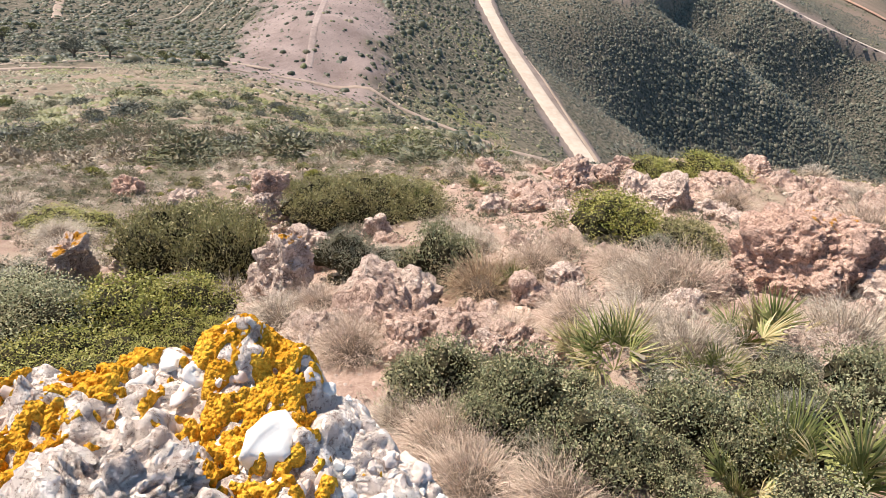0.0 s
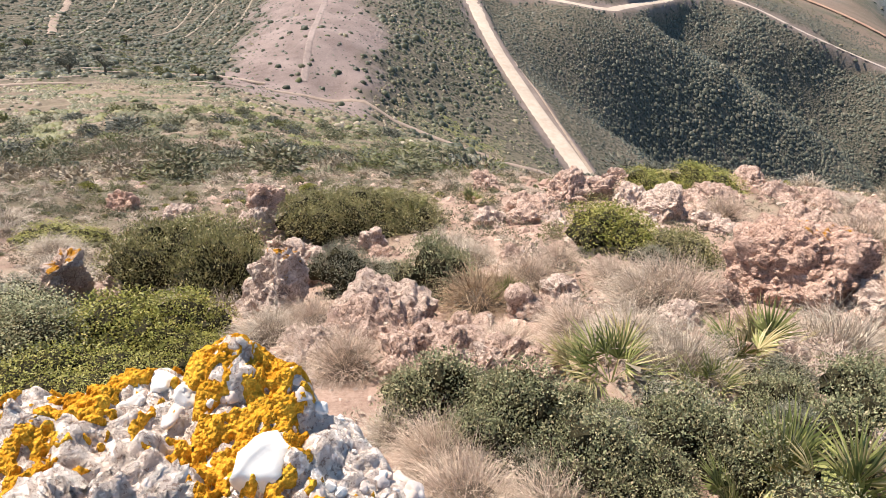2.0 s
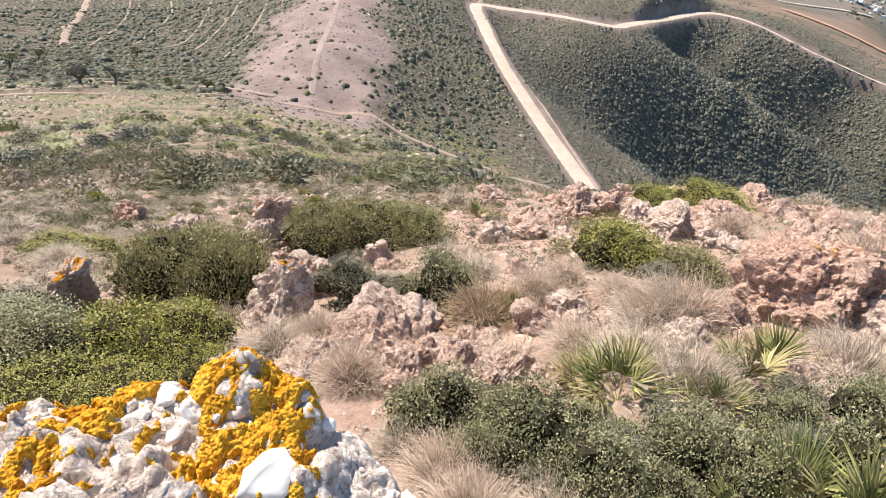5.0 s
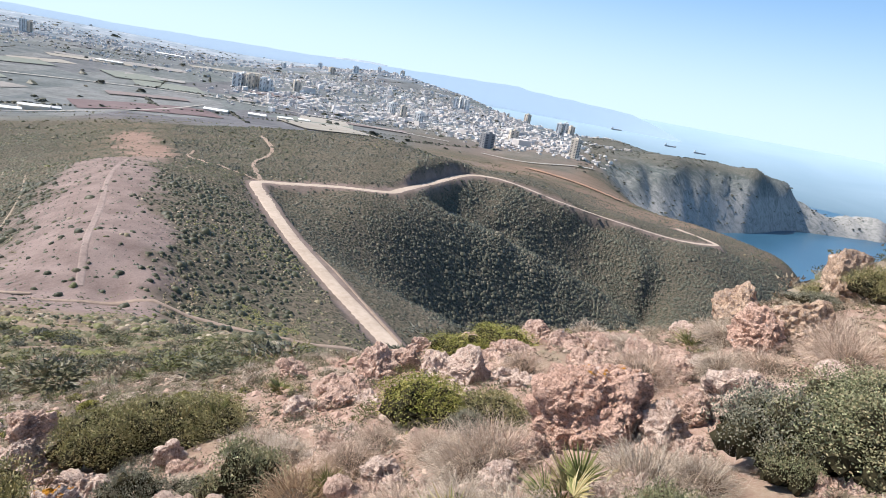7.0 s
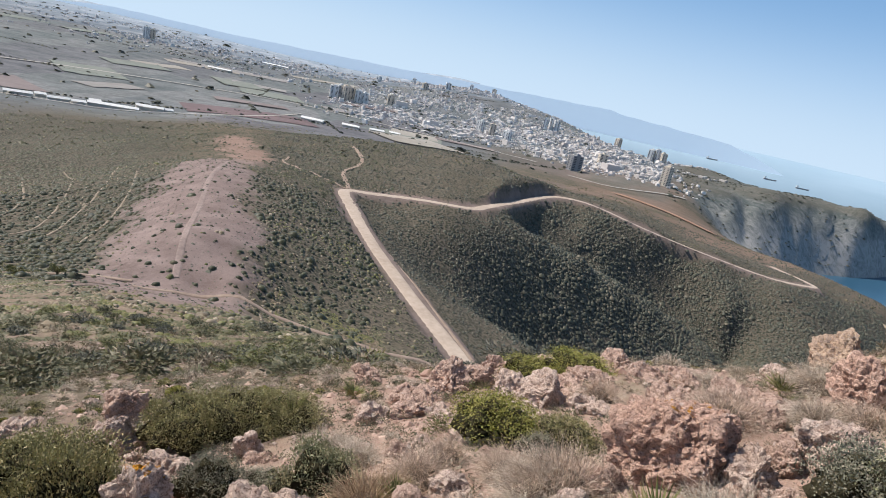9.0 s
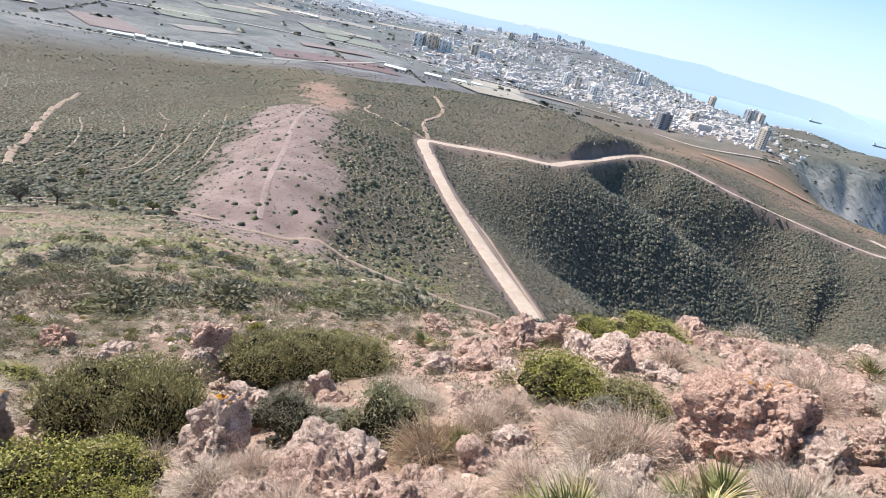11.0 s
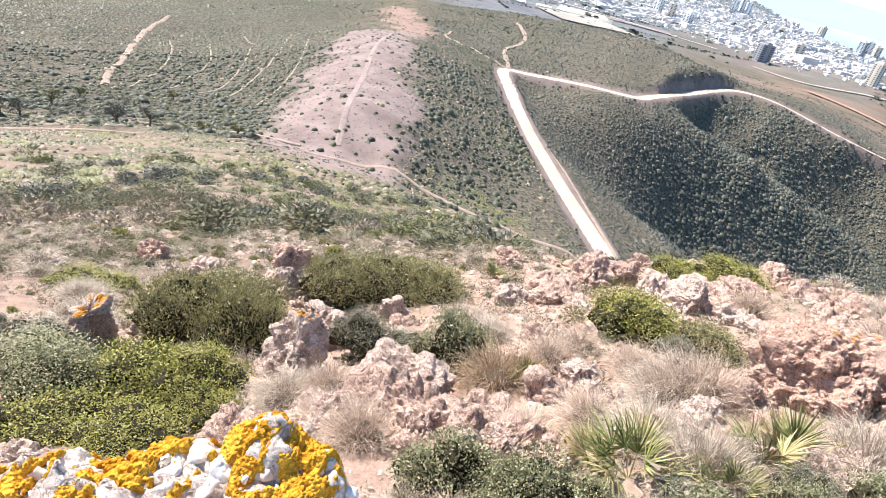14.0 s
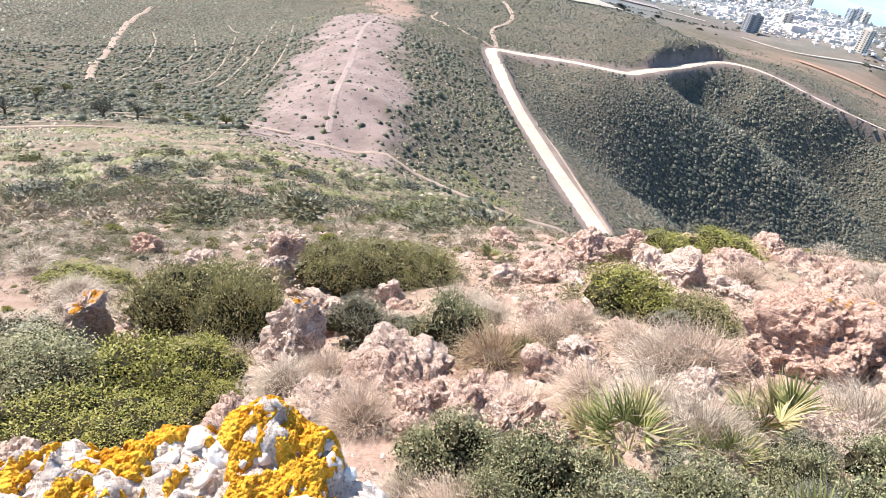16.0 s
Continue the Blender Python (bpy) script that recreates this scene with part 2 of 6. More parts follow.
FAR_HILL = [(11.3, 374, -58.8), (14, 426, -59.2), (0, 390, -60), (1.3, 500, -58), (9.2, 530, -58.5), (14.5, 505, -64), (-5, 420, -66), (6, 420, -54), (-3, 560, -68), (8, 640, -78), (-6, 640, -85), (18, 540, -70), (18, 620, -80), (20, 600, -78), (22, 550, -75), (25, 550, -81), (25, 620, -86), (25, 800, -99), (28, 550, -86), (30, 600, -91), (30, 800, -107),
            (33, 650, -96), (20, 850, -100), (28, 950, -115), (33, 800, -112)]
NEAR_SHOULDER = [(4, 231, -69), (6.6, 218, -70), (9.5, 214, -73), (12.5, 212, -75.5), (15.5, 211, -78.5), (18.4, 211, -82), (20.7, 213, -84), (14, 190, -74), (24, 170, -82)]
RAVINE = [(4, 252, -72), (8, 258, -82), (12.4, 268, -93), (15.4, 280, -104), (18.3, 290, -113), (22.2, 300, -121), (26, 308, -128), (30, 312, -137), (35, 310, -146),
          (30, 220, -118), (36, 240, -140), (42, 330, -155)]
DARK_HILL = [(0.5, 290, -66), (6, 300, -65), (8.4, 303, -66.5), (11, 312, -69), (11.8, 338, -64.4), (14.1, 346, -69), (16.3, 354, -73.8), (20.1, 368, -81.4), (24.1, 384, -93), (26.8, 394, -101.5), (29.5, 402, -109.3),
             (32.3, 408, -119.5), (34.5, 410, -128), (14, 322, -76), (14, 302, -86.5), (18, 335, -87), (18, 312, -100), (22, 350, -97), (22, 325, -110), (26, 365, -109), (26, 336, -122), (30, 375, -122), (30, 345, -133)]
GULLY = [(14.1, 378, -74.6), (16.3, 388, -82), (20.1, 400, -93), (24.1, 412, -104), (26.8, 420, -112.5), (29.5, 426, -119.5), (32.3, 430, -127), (34.5, 430, -134),
         (15.7, 414, -68.5), (18.4, 425, -74.8), (19.8, 414, -81.3), (23.2, 440, -83.4), (26, 452, -93), (29, 462, -100), (30.5, 470, -95), (31.0, 490, -86.5), (33.3, 480, -96), (33, 450, -106),
         (35.9, 470, -106), (38, 455, -112), (36, 500, -92), (38.5, 492, -101), (36, 435, -120), (40, 420, -124), (25.5, 468, -77), (39.7, 590, -100), (44, 653, -110),
         (36, 680, -98), (46, 560, -135), (44, 900, -200), (38, 900, -150), (50, 700, -190), (60, 700, -200), (50, 1100, -275), (60, 1100, -275), (42, 1250, -275), (75, 700, -180)]
PLATEAU = [(-44, 900, -128), (-29, 900, -130), (-21, 900, -129), (-13.8, 900, -116), (-5.3, 950, -114), (9.2, 1040, -114), (19.4, 1060, -115), (24.4, 1095, -115),
           (-60, 900, -128), (-44, 2000, -110), (-20, 2000, -110), (0, 2000, -110), (12, 2000, -110), (20, 1800, -112), (-44, 3500, -92), (-20, 3500, -92), (0, 3500, -92),
           (-44, 4900, -45), (-20, 4900, -45), (0, 4900, -45), (10, 4900, -52)]
COAST = [(30.6, 1345, -172), (26.1, 1420, -117), (28, 1300, -125), (33.4, 1770, -104), (39.9, 2030, -108), (42.3, 2180, -158), (44.7, 2275, -213), (48.9, 2500, -215), (38, 1730, -268), (34, 1560, -190),
         (41, 1900, -275), (43, 2120, -285), (46, 2200, -300), (50, 2400, -300), (25.7, 2300, -118), (16.6, 2800, -104), (10.7, 3500, -92), (33, 2250, -124), (30, 1585, -112), (28, 2500, -130),
         (26, 2900, -330), (18, 3400, -330), (12.5, 4300, -330), (34, 2700, -330), (42, 2600, -330), (28, 1900, -114), (30, 2050, -117), (33, 2000, -112), (36, 2050, -109), (38, 2080, -110), (40, 2150, -114), (36, 1900, -116), (25, 1900, -111), (36, 2300, -122), (38, 2300, -135), (30, 1650, -120), (42, 2320, -180), (44, 2380, -215), (46, 2450, -222), (42, 2500, -290), (53, 2700, -300), (60, 2200, -330), (25, 4500, -330), (48, 3500, -330)]
BEHIND = [(b, d, z) for b in (-180, -140, -100, 100, 140, 180) for d, z in ((5, 0.6), (14, 0.8), (70, -12), (300, -80), (1200, -150), (4900, -60))]


def near_slope(x, y):
    return 0.25 * x - 0.37 * y + 0.04


def skirt():
    out = []
    for b in (-80, -55, -35, -15, 5, 25, 45, 65, 85):
        for d in (1.0, 3.0, 6.0, 11.0):
            x, y = place(b, d)
            out.append((b, d, near_slope(x, y)))
    return out


LAND = np.array(skirt() + OWN_HILL + BASIN + SPUR + ROAD_LINE + FAR_HILL + NEAR_SHOULDER + RAVINE + DARK_HILL + GULLY + PLATEAU + COAST + BEHIND, float)


def kernel(a, b):
    d2 = (a[:, None, 0] - b[None, :, 0]) ** 2 + (a[:, None, 1] - b[None, :, 1]) ** 2
    return 0.5 * d2 * np.log(d2 + 1e-12)


def flat(bearing, distance):
    return np.stack([np.log(distance + 0.6) * 1.35, bearing / 22.0], 1)


_k = flat(LAND[:, 0], LAND[:, 1])
_n = len(_k)
_m = np.zeros((_n + 3, _n + 3))
_m[:_n, :_n] = kernel(_k, _k) + np.eye(_n) * 2e-4
_m[:_n, _n:] = np.c_[np.ones(_n), _k]
_m[_n:, :_n] = _m[:_n, _n:].T
_w = np.linalg.solve(_m, np.r_[LAND[:, 2] / (LAND[:, 1] + 1.0), 0, 0, 0])


def hash_noise(x, y, seed=0):
    """Smooth value noise in -1..1."""
    def h(i, j):
        v = np.sin(i * 127.1 + j * 311.7 + seed * 74.7) * 43758.5453
        return v - np.floor(v)
    i, j = np.floor(x), np.floor(y)
    u, v = x - i, y - j
    u, v = u * u * (3 - 2 * u), v * v * (3 - 2 * v)
    return 2 * ((h(i, j) * (1 - u) + h(i + 1, j) * u) * (1 - v) + (h(i, j + 1) * (1 - u) + h(i + 1, j + 1) * u) * v) - 1


def rough_noise(x, y, seed=0, octaves=4):
    total, amp = np.zeros_like(x), 1.0
    for o in range(octaves):
        total += amp * hash_noise(x * 2 ** o, y * 2 ** o, seed + o)
        amp *= 0.5
    return total


def line_of(points, step):
    """Points every step metres along a smooth line through (bearing, distance, height) points."""
    p = np.array([(*place(b, d), z) for b, d, z in points])
    p = np.vstack([2 * p[0] - p[1], p, 2 * p[-1] - p[-2]])
    out = []
    for a, b, c, d in zip(p, p[1:], p[2:], p[3:]):
        n = max(2, int(np.linalg.norm((c - b)[:2]) / step))
        for s in np.arange(n) / n:
            out.append(0.5 * (2 * b + (c - a) * s + (2 * a - 5 * b + 4 * c - d) * s ** 2 + (3 * b - a - 3 * c + d) * s ** 3))
    out.append(p[-2])
    return np.array(out)


ROAD_PATH = line_of(ROAD_LINE, 3.0)
SPUR_AXIS = line_of([(-15.4, 122, 0), (-15.6, 160, 0), (-15.0, 215, 0), (-13.8, 285, 0)], 5.0)
RED_AXIS = line_of([(-10.4, 297, 0), (-10.8, 350, 0), (-11.8, 440, 0), (-12.2, 500, 0)], 8.0)


def away(x, y, line):
    """Distance to a line and the height of its nearest point."""
    best, z = np.full(x.shape, 1e9), np.zeros(x.shape)
    for p in line:
        d = (x - p[0]) ** 2 + (y - p[1]) ** 2
        hit = d < best
        best[hit], z[hit] = d[hit], p[2]
    return np.sqrt(best), z


def step(x, a, b):
    t = np.clip((x - a) / (b - a), 0, 1)
    return t * t * (3 - 2 * t)


def terraced(d, b):
    """Where the old terraces lie."""
    return np.where(d > 122, step(-b, 18, 22), step(-b, -2, 8)) * step(d, 28, 60) * (1 - step(d, 330, 420))


def base_height(x, y):
    d, b = np.hypot(x, y), np.degrees(np.arctan2(x, y))
    out = np.empty(x.shape)
    for s in range(0, len(x), 20000):
        c = flat(b[s:s + 20000], d[s:s + 20000])
        out[s:s + 20000] = (kernel(c, _k) @ _w[:_n] + np.c_[np.ones(len(c)), c] @ _w[_n:]) * (d[s:s + 20000] + 1.0)
    return out


def height(x, y):
    x, y = np.asarray(x, float).ravel(), np.asarray(y, float).ravel()
    z = base_height(x, y)
    d, b = np.hypot(x, y), np.degrees(np.arctan2(x, y))
    # small and middling unevenness
    z += 0.07 * rough_noise(x * 0.9, y * 0.9, 3) * step(d, 0.5, 3)
    z += 0.5 * rough_noise(x * 0.07, y * 0.07, 9, 3) * step(d, 20, 70) * (1 - step(d, 700, 1000))
    z += (0.9 + 1.6 * step(-b, -2, 6)) * rough_noise(x * 0.014, y * 0.014, 5, 4) * step(d, 190, 330) * (1 - step(d, 700, 1000))
    # old terraces on the slope and in the basin below it
    terr = terraced(d, b)
    pitch = 2.2 + 0.4 * hash_noise(x * 0.01, y * 0.01, 4)
    ph = z / pitch + 0.35 * hash_noise(x * 0.02, y * 0.02, 8)
    z += terr * pitch * 0.5 * (step(ph - np.floor(ph), 0.55, 1.0) - (ph - np.floor(ph)))
    # gullied sea cliffs
    cl = step(b, 25, 30) * step(d, 1250, 1500) * step(-z, 108, 140)
    z += cl * (11 * (np.abs(hash_noise(b * 0.9 + d * 0.006, d * 0.003, 2)) + 0.6 * np.abs(hash_noise(b * 2.3 + d * 0.012, d * 0.006, 6)) - 0.6) + 7 * rough_noise(x * 0.016, y * 0.016, 27, 4))
    # the graded road
    near = (d > 100) & (d < 700) & (b > -12) & (b < 48)
    if near.any():
        r, rz = away(x[near], y[near], ROAD_PATH)
        cut = step(b[near], 9.8, 11.5) * (1 - step(b[near], 15.5, 17.5)) * (d[near] > np.interp(b[near], [9.3, 10.6, 12.8, 16.2, 19.8], [331, 345, 383, 450, 467]))
        z[near] = rz + (z[near] - rz) * step(r, 3.6, 8.0) + 4.5 * cut * step(r, 3.4, 6.5) * (1 - step(r, 10, 30))
    return z


def height_at(x, y):
    return float(height(np.array([x]), np.array([y]))[0])


def mesh_from(name, verts, faces, material, smooth=False):
    me = bpy.data.meshes.new(name)
    verts, faces = np.asarray(verts, np.float32), np.asarray(faces, np.int32)
    k = faces.shape[1]
    me.vertices.add(len(verts))
    me.vertices.foreach_set("co", verts.ravel())
    me.loops.add(faces.size)
    me.loops.foreach_set("vertex_index", faces.ravel())
    me.polygons.add(len(faces))
    me.polygons.foreach_set("loop_start", np.arange(0, faces.size, k, dtype=np.int32))
    me.polygons.foreach_set("use_smooth", np.full(len(faces), smooth))
    me.materials.append(material)
    me.update(calc_edges=True)
    return me


def grid_faces(rows, cols, closed=False):
    i, j = np.meshgrid(np.arange(rows - 1), np.arange(cols if closed else cols - 1), indexing="ij")
    i, j = i.ravel(), j.ravel()
    k = (j + 1) % cols
    return np.stack([i * cols + j, i * cols + k, (i + 1) * cols + k, (i + 1) * cols + j], 1)


def float_layer(me, name, values):
    me.attributes.new(name, "FLOAT", "POINT").data.foreach_set("value", np.asarray(values, np.float32))


bearings = np.concatenate([np.arange(-58, 63, 0.34), np.arange(64, 300, 4.0)])
rings = np.concatenate([np.geomspace(0.25, 8, 80, endpoint=False), np.geomspace(8, 100, 120, endpoint=False),
                        np.geomspace(100, 700, 210, endpoint=False), np.geomspace(700, 4950, 120)])
bb, rr = np.meshgrid(np.radians(bearings), rings)
gx, gy = (rr * np.sin(bb)).ravel(), (rr * np.cos(bb)).ravel()
gz = height(gx, gy)
gd, gb = np.hypot(gx, gy), np.degrees(np.arctan2(gx, gy))
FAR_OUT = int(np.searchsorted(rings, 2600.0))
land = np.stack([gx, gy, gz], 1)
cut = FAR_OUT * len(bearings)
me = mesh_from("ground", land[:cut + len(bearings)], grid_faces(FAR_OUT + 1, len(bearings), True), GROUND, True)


def bare_mask(x, y):
    """How bare the earth is: the trampled spur and the red patch beyond it."""
    d, b = np.hypot(x, y), np.degrees(np.arctan2(x, y))
    sp, _ = away(x, y, SPUR_AXIS)
    rd, _ = away(x, y, RED_AXIS)
    wob = 5 * rough_noise(x * 0.06, y * 0.06, 21, 4)
    wob += 3 * rough_noise(x * 0.25, y * 0.25, 23, 3)
    w = 16.5 - 2.0 * step(d, 180, 290)
    return np.maximum((1 - step(sp + wob, w - 3, w + 6)) * step(d + wob, 106, 124), (1 - step(rd + 1.2 * wob, 6, 17)) * 0.85)


def plain_mask(x, y):
    d, b = np.hypot(x, y), np.degrees(np.arctan2(x, y))
    return step(d, 700 + 300 * step(b, 6, 14) + 120 * hash_noise(b * 0.2, b * 0 + 3, 2), 930 + 320 * step(b, 6, 14))


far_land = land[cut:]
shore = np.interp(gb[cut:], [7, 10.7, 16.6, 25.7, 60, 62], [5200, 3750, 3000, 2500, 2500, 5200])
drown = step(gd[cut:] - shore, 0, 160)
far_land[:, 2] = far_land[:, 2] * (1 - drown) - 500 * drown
gx, gy, gz = land[:cut + len(bearings)].T
gd, gb = np.hypot(gx, gy), np.degrees(np.arctan2(gx, gy))
bare = np.zeros_like(gx)
sel = (gd > 90) & (gd < 800) & (gb > -30) & (gb < 0)
bare[sel] = bare_mask(gx[sel], gy[sel])
rd = np.full_like(gx, 99.0)
sel = (gd > 100) & (gd < 700) & (gb > -10) & (gb < 45)
rd[sel], _ = away(gx[sel], gy[sel], ROAD_PATH)
bare = np.maximum(bare, 0.75 * (1 - step(rd + 2.0 * rough_noise(gx * 0.1, gy * 0.1, 31), 4.0, 8.5)))
bare = np.maximum(bare, 0.45 * step(gb, 10, 18) * step(gd, 560, 650) * (1 - step(gd, 1350, 1600)) * np.clip(0.5 + rough_noise(gx * 0.012, gy * 0.012, 33, 3), 0, 1))
float_layer(me, "bare", bare)
float_layer(me, "rust", 0.4 * step(gd, 285, 330) * (gb < -6) + 0.6 * step(gb, 15, 20) * step(gd, 560, 650))
float_layer(me, "scrub", step(gd, 5 + 6 * step(gb, -8, 8), 10 + 18 * step(gb, -8, 8)) * (0.65 + 0.35 * step(gd, 105, 140)))
flank = 0.6 * step(gb, -12, -9) * step(gd, 135, 150) + 0.95 * step(-gb, 14, 20) * step(gd, 95, 160)
rim = np.interp(gb, [-2, 9.3, 10.6, 12.8, 16.2, 19.8, 25, 30, 35, 38, 48], [305, 331, 345, 383, 450, 467, 477, 500, 530, 560, 700])
thick = np.maximum(step(gb, 0, 3) * step(rd, 6, 16) * step(gd, 140, 190) * (0.3 + 0.7 * (gd < rim)), flank * step(rd, 4, 9)) * (1 - step(gd, 700, 850))
float_layer(me, "thick", thick * np.clip(0.9 + 0.4 * rough_noise(gx * 0.02, gy * 0.02, 15, 4), 0.6, 1))
ph = gz / 2.2 + 0.35 * hash_noise(gx * 0.02, gy * 0.02, 8)
riser = terraced(gd, gb) * (np.sin(2 * math.pi * ph) < -0.1 + 0.5 * rough_noise(gx * 0.03, gy * 0.03, 14, 2))
float_layer(me, "riser", riser * np.where(gd > 122, 0.06, 0.4))
float_layer(me, "plain", plain_mask(gx, gy) * (1 - step(gb, 24.5, 27)) * (1 - 0.65 * step(gb, 6, 12) * (1 - step(gd, 1300, 1700))))
float_layer(me, "cliff", step(gb, 24, 29) * step(gd, 1150, 1350) * (0.5 + 0.5 * step(-gz, 112, 128)))
tagged(new("ground", me), "scrubby stony hillside falling to a far coastal plain", "ground", kind="structure")

# the far plain; bluish colour and emission growing with distance stand in for haze
n = Net("haze_glow_plain", 1.0, 0.0)
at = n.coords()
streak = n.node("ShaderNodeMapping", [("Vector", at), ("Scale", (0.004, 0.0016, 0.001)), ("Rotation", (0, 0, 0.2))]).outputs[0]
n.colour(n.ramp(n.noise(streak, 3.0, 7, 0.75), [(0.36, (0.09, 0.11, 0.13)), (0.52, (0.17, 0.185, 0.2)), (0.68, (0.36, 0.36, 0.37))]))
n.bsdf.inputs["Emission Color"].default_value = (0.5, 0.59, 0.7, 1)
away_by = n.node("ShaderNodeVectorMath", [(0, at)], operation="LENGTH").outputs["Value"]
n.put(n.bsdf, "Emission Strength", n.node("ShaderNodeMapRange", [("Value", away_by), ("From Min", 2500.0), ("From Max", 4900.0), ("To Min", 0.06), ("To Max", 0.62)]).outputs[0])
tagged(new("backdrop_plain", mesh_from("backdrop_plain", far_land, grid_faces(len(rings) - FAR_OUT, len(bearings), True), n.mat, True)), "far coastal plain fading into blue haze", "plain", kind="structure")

# the sea, which rises to the horizon far out
SEA = -258.0
bs = np.arange(-180, 180, 2.0)


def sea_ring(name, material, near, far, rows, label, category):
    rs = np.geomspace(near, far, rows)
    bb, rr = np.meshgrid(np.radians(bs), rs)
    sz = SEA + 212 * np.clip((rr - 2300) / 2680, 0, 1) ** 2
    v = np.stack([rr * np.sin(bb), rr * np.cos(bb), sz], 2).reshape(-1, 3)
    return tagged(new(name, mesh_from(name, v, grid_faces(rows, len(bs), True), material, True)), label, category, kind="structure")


n = Net("sea_water", 0.3, 0.5)
at = n.coords()
n.colour(n.ramp(n.noise(at, 0.0016, 5, 0.6, 0.6), [(0.35, (0.025, 0.085, 0.15)), (0.7, (0.05, 0.135, 0.215))]))
n.bump(n.noise(at, 0.12, 4), 0.25, 0.6)
sea_ring("water", n.mat, 900, 2950, 60, "calm blue sea below the cliffs", "sea")
# the open sea far out, a backdrop whose pale glow is painted haze
n = Net("haze_glow_sea", 0.5, 0.3)
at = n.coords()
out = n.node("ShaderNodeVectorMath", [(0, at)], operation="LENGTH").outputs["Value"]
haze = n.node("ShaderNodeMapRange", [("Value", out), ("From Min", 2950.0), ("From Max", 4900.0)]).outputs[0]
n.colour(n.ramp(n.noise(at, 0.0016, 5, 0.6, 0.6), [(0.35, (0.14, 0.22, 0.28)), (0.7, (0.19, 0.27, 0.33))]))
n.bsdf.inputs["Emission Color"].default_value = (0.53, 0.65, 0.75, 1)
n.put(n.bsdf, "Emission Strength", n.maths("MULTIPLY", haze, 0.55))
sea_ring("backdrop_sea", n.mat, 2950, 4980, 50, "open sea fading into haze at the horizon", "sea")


def ribbon(name, path, half, material, lift, label, category):
    """A road or path laid on the ground along a line."""
    x, y = path[:, 0], path[:, 1]
    tx, ty = np.gradient(x), np.gradient(y)
    ln = np.hypot(tx, ty)
    nx, ny = ty / ln, -tx / ln
    verts, cols = [], np.linspace(-1, 1, 7)
    for c in cols:
        w = half * (1 + 0.16 * rough_noise(x * 0.025 + c * 7, y * 0.025, 17, 3))
        px, py = x + nx * w * c, y + ny * w * c
        verts.append(np.stack([px, py, height(px, py) + lift - (0.25 if abs(c) == 1 else 0)], 1))
    v = np.stack(verts, 1).reshape(-1, 3)
    return tagged(new(name, mesh_from(name, v, grid_faces(len(x), len(cols)), material, True)), label, category, kind="structure")


ribbon("road", ROAD_PATH, 2.9, ROAD, 0.16, "pale graded dirt road winding across the hillside", "road")
FOOT_LINE = line_of([(-19, 130, 0), (-14.6, 132, 0), (-11.2, 133, 0), (-7.0, 132, 0), (-3.1, 131, 0), (0.9, 131, 0), (4.8, 132, 0), (9, 138, 0)], 2.5)
ribbon("footpath", FOOT_LINE, 0.95, TRACK, 0.22, "narrow trodden earth path on the slope", "path")

# ---- scrub, stones and town of the middle and far ground ----
rng = np.random.default_rng(7)


def dome_template(seed, leaves):
    """A lumpy low dome with ragged tufts standing out of it, one unit wide."""
    r = np.random.default_rng(seed)
    v, f = [(0, 0, 0.52)], []
    for k, (rad, z, n) in enumerate(((0.3, 0.42, 5), (0.5, 0.14, 6))):
        for i in range(n):
            a = 2 * math.pi * (i + 0.5 * k) / n + r.normal() * 0.15
            q = rad * (1 + r.normal() * 0.16)
            v.append((q * math.cos(a), q * math.sin(a), z * (1 + r.normal() * 0.2)))
    f += [(0, 1 + i, 1 + (i + 1) % 5) for i in range(5)]
    for i in range(6):
        f.append((1 + i * 5 // 6, 6 + i, 6 + (i + 1) % 6))
        f.append((6 + i, 1 + i * 5 // 6, 1 + (i * 5 // 6 + 4) % 5)) if i % 2 else f.append((1 + i * 5 // 6, 6 + (i + 1) % 6, 1 + (i * 5 // 6 + 1) % 5))
    for i in range(leaves):
        d = np.array([r.normal(), r.normal(), abs(r.normal()) * 0.9 + 0.1])
        d /= np.linalg.norm(d)
        c = d * np.array([0.44, 0.44, 0.5]) * r.uniform(0.75, 1.08)
        s = r.normal(size=3)
        s -= d * s.dot(d)
        s *= 0.11 / np.linalg.norm(s)
        tip = c + d * r.uniform(0.08, 0.2) + r.normal(size=3) * 0.05
        k = len(v)
        v += [tuple(c - s), tuple(c + s), tuple(tip)]
        f.append((k, k + 1, k + 2))
    return np.array(v), np.array(f)


def scatter(name, x, y, width, tall, material, templates, label, category, lift=-0.05, smooth=False):
    """Many small plants or stones as one mesh of kind stuff."""
    z = height(x, y)
    pick = rng.integers(0, len(templates), len(x))
    turn = rng.uniform(0, 2 * math.pi, len(x))
    vs, fs, base = [], [], 0
    for t, (tv, tf) in enumerate(templates):
        i = np.flatnonzero(pick == t)
        c, s = np.cos(turn[i])[:, None], np.sin(turn[i])[:, None]
        w, h = width[i][:, None], (width * tall)[i][:, None]
        px = (tv[None, :, 0] * c - tv[None, :, 1] * s) * w + x[i][:, None]
        py = (tv[None, :, 0] * s + tv[None, :, 1] * c) * w + y[i][:, None]
        pz = tv[None, :, 2] * h + z[i][:, None] + lift * w
        vs.append(np.stack([px, py, pz], 2).reshape(-1, 3))
        fs.append((tf[None] + (np.arange(len(i)) * len(tv))[:, None, None] + base).reshape(-1, 3))
        base += len(i) * len(tv)
    return tagged(new(name, mesh_from(name, np.concatenate(vs), np.concatenate(fs), material, smooth)), label, category, kind="stuff")


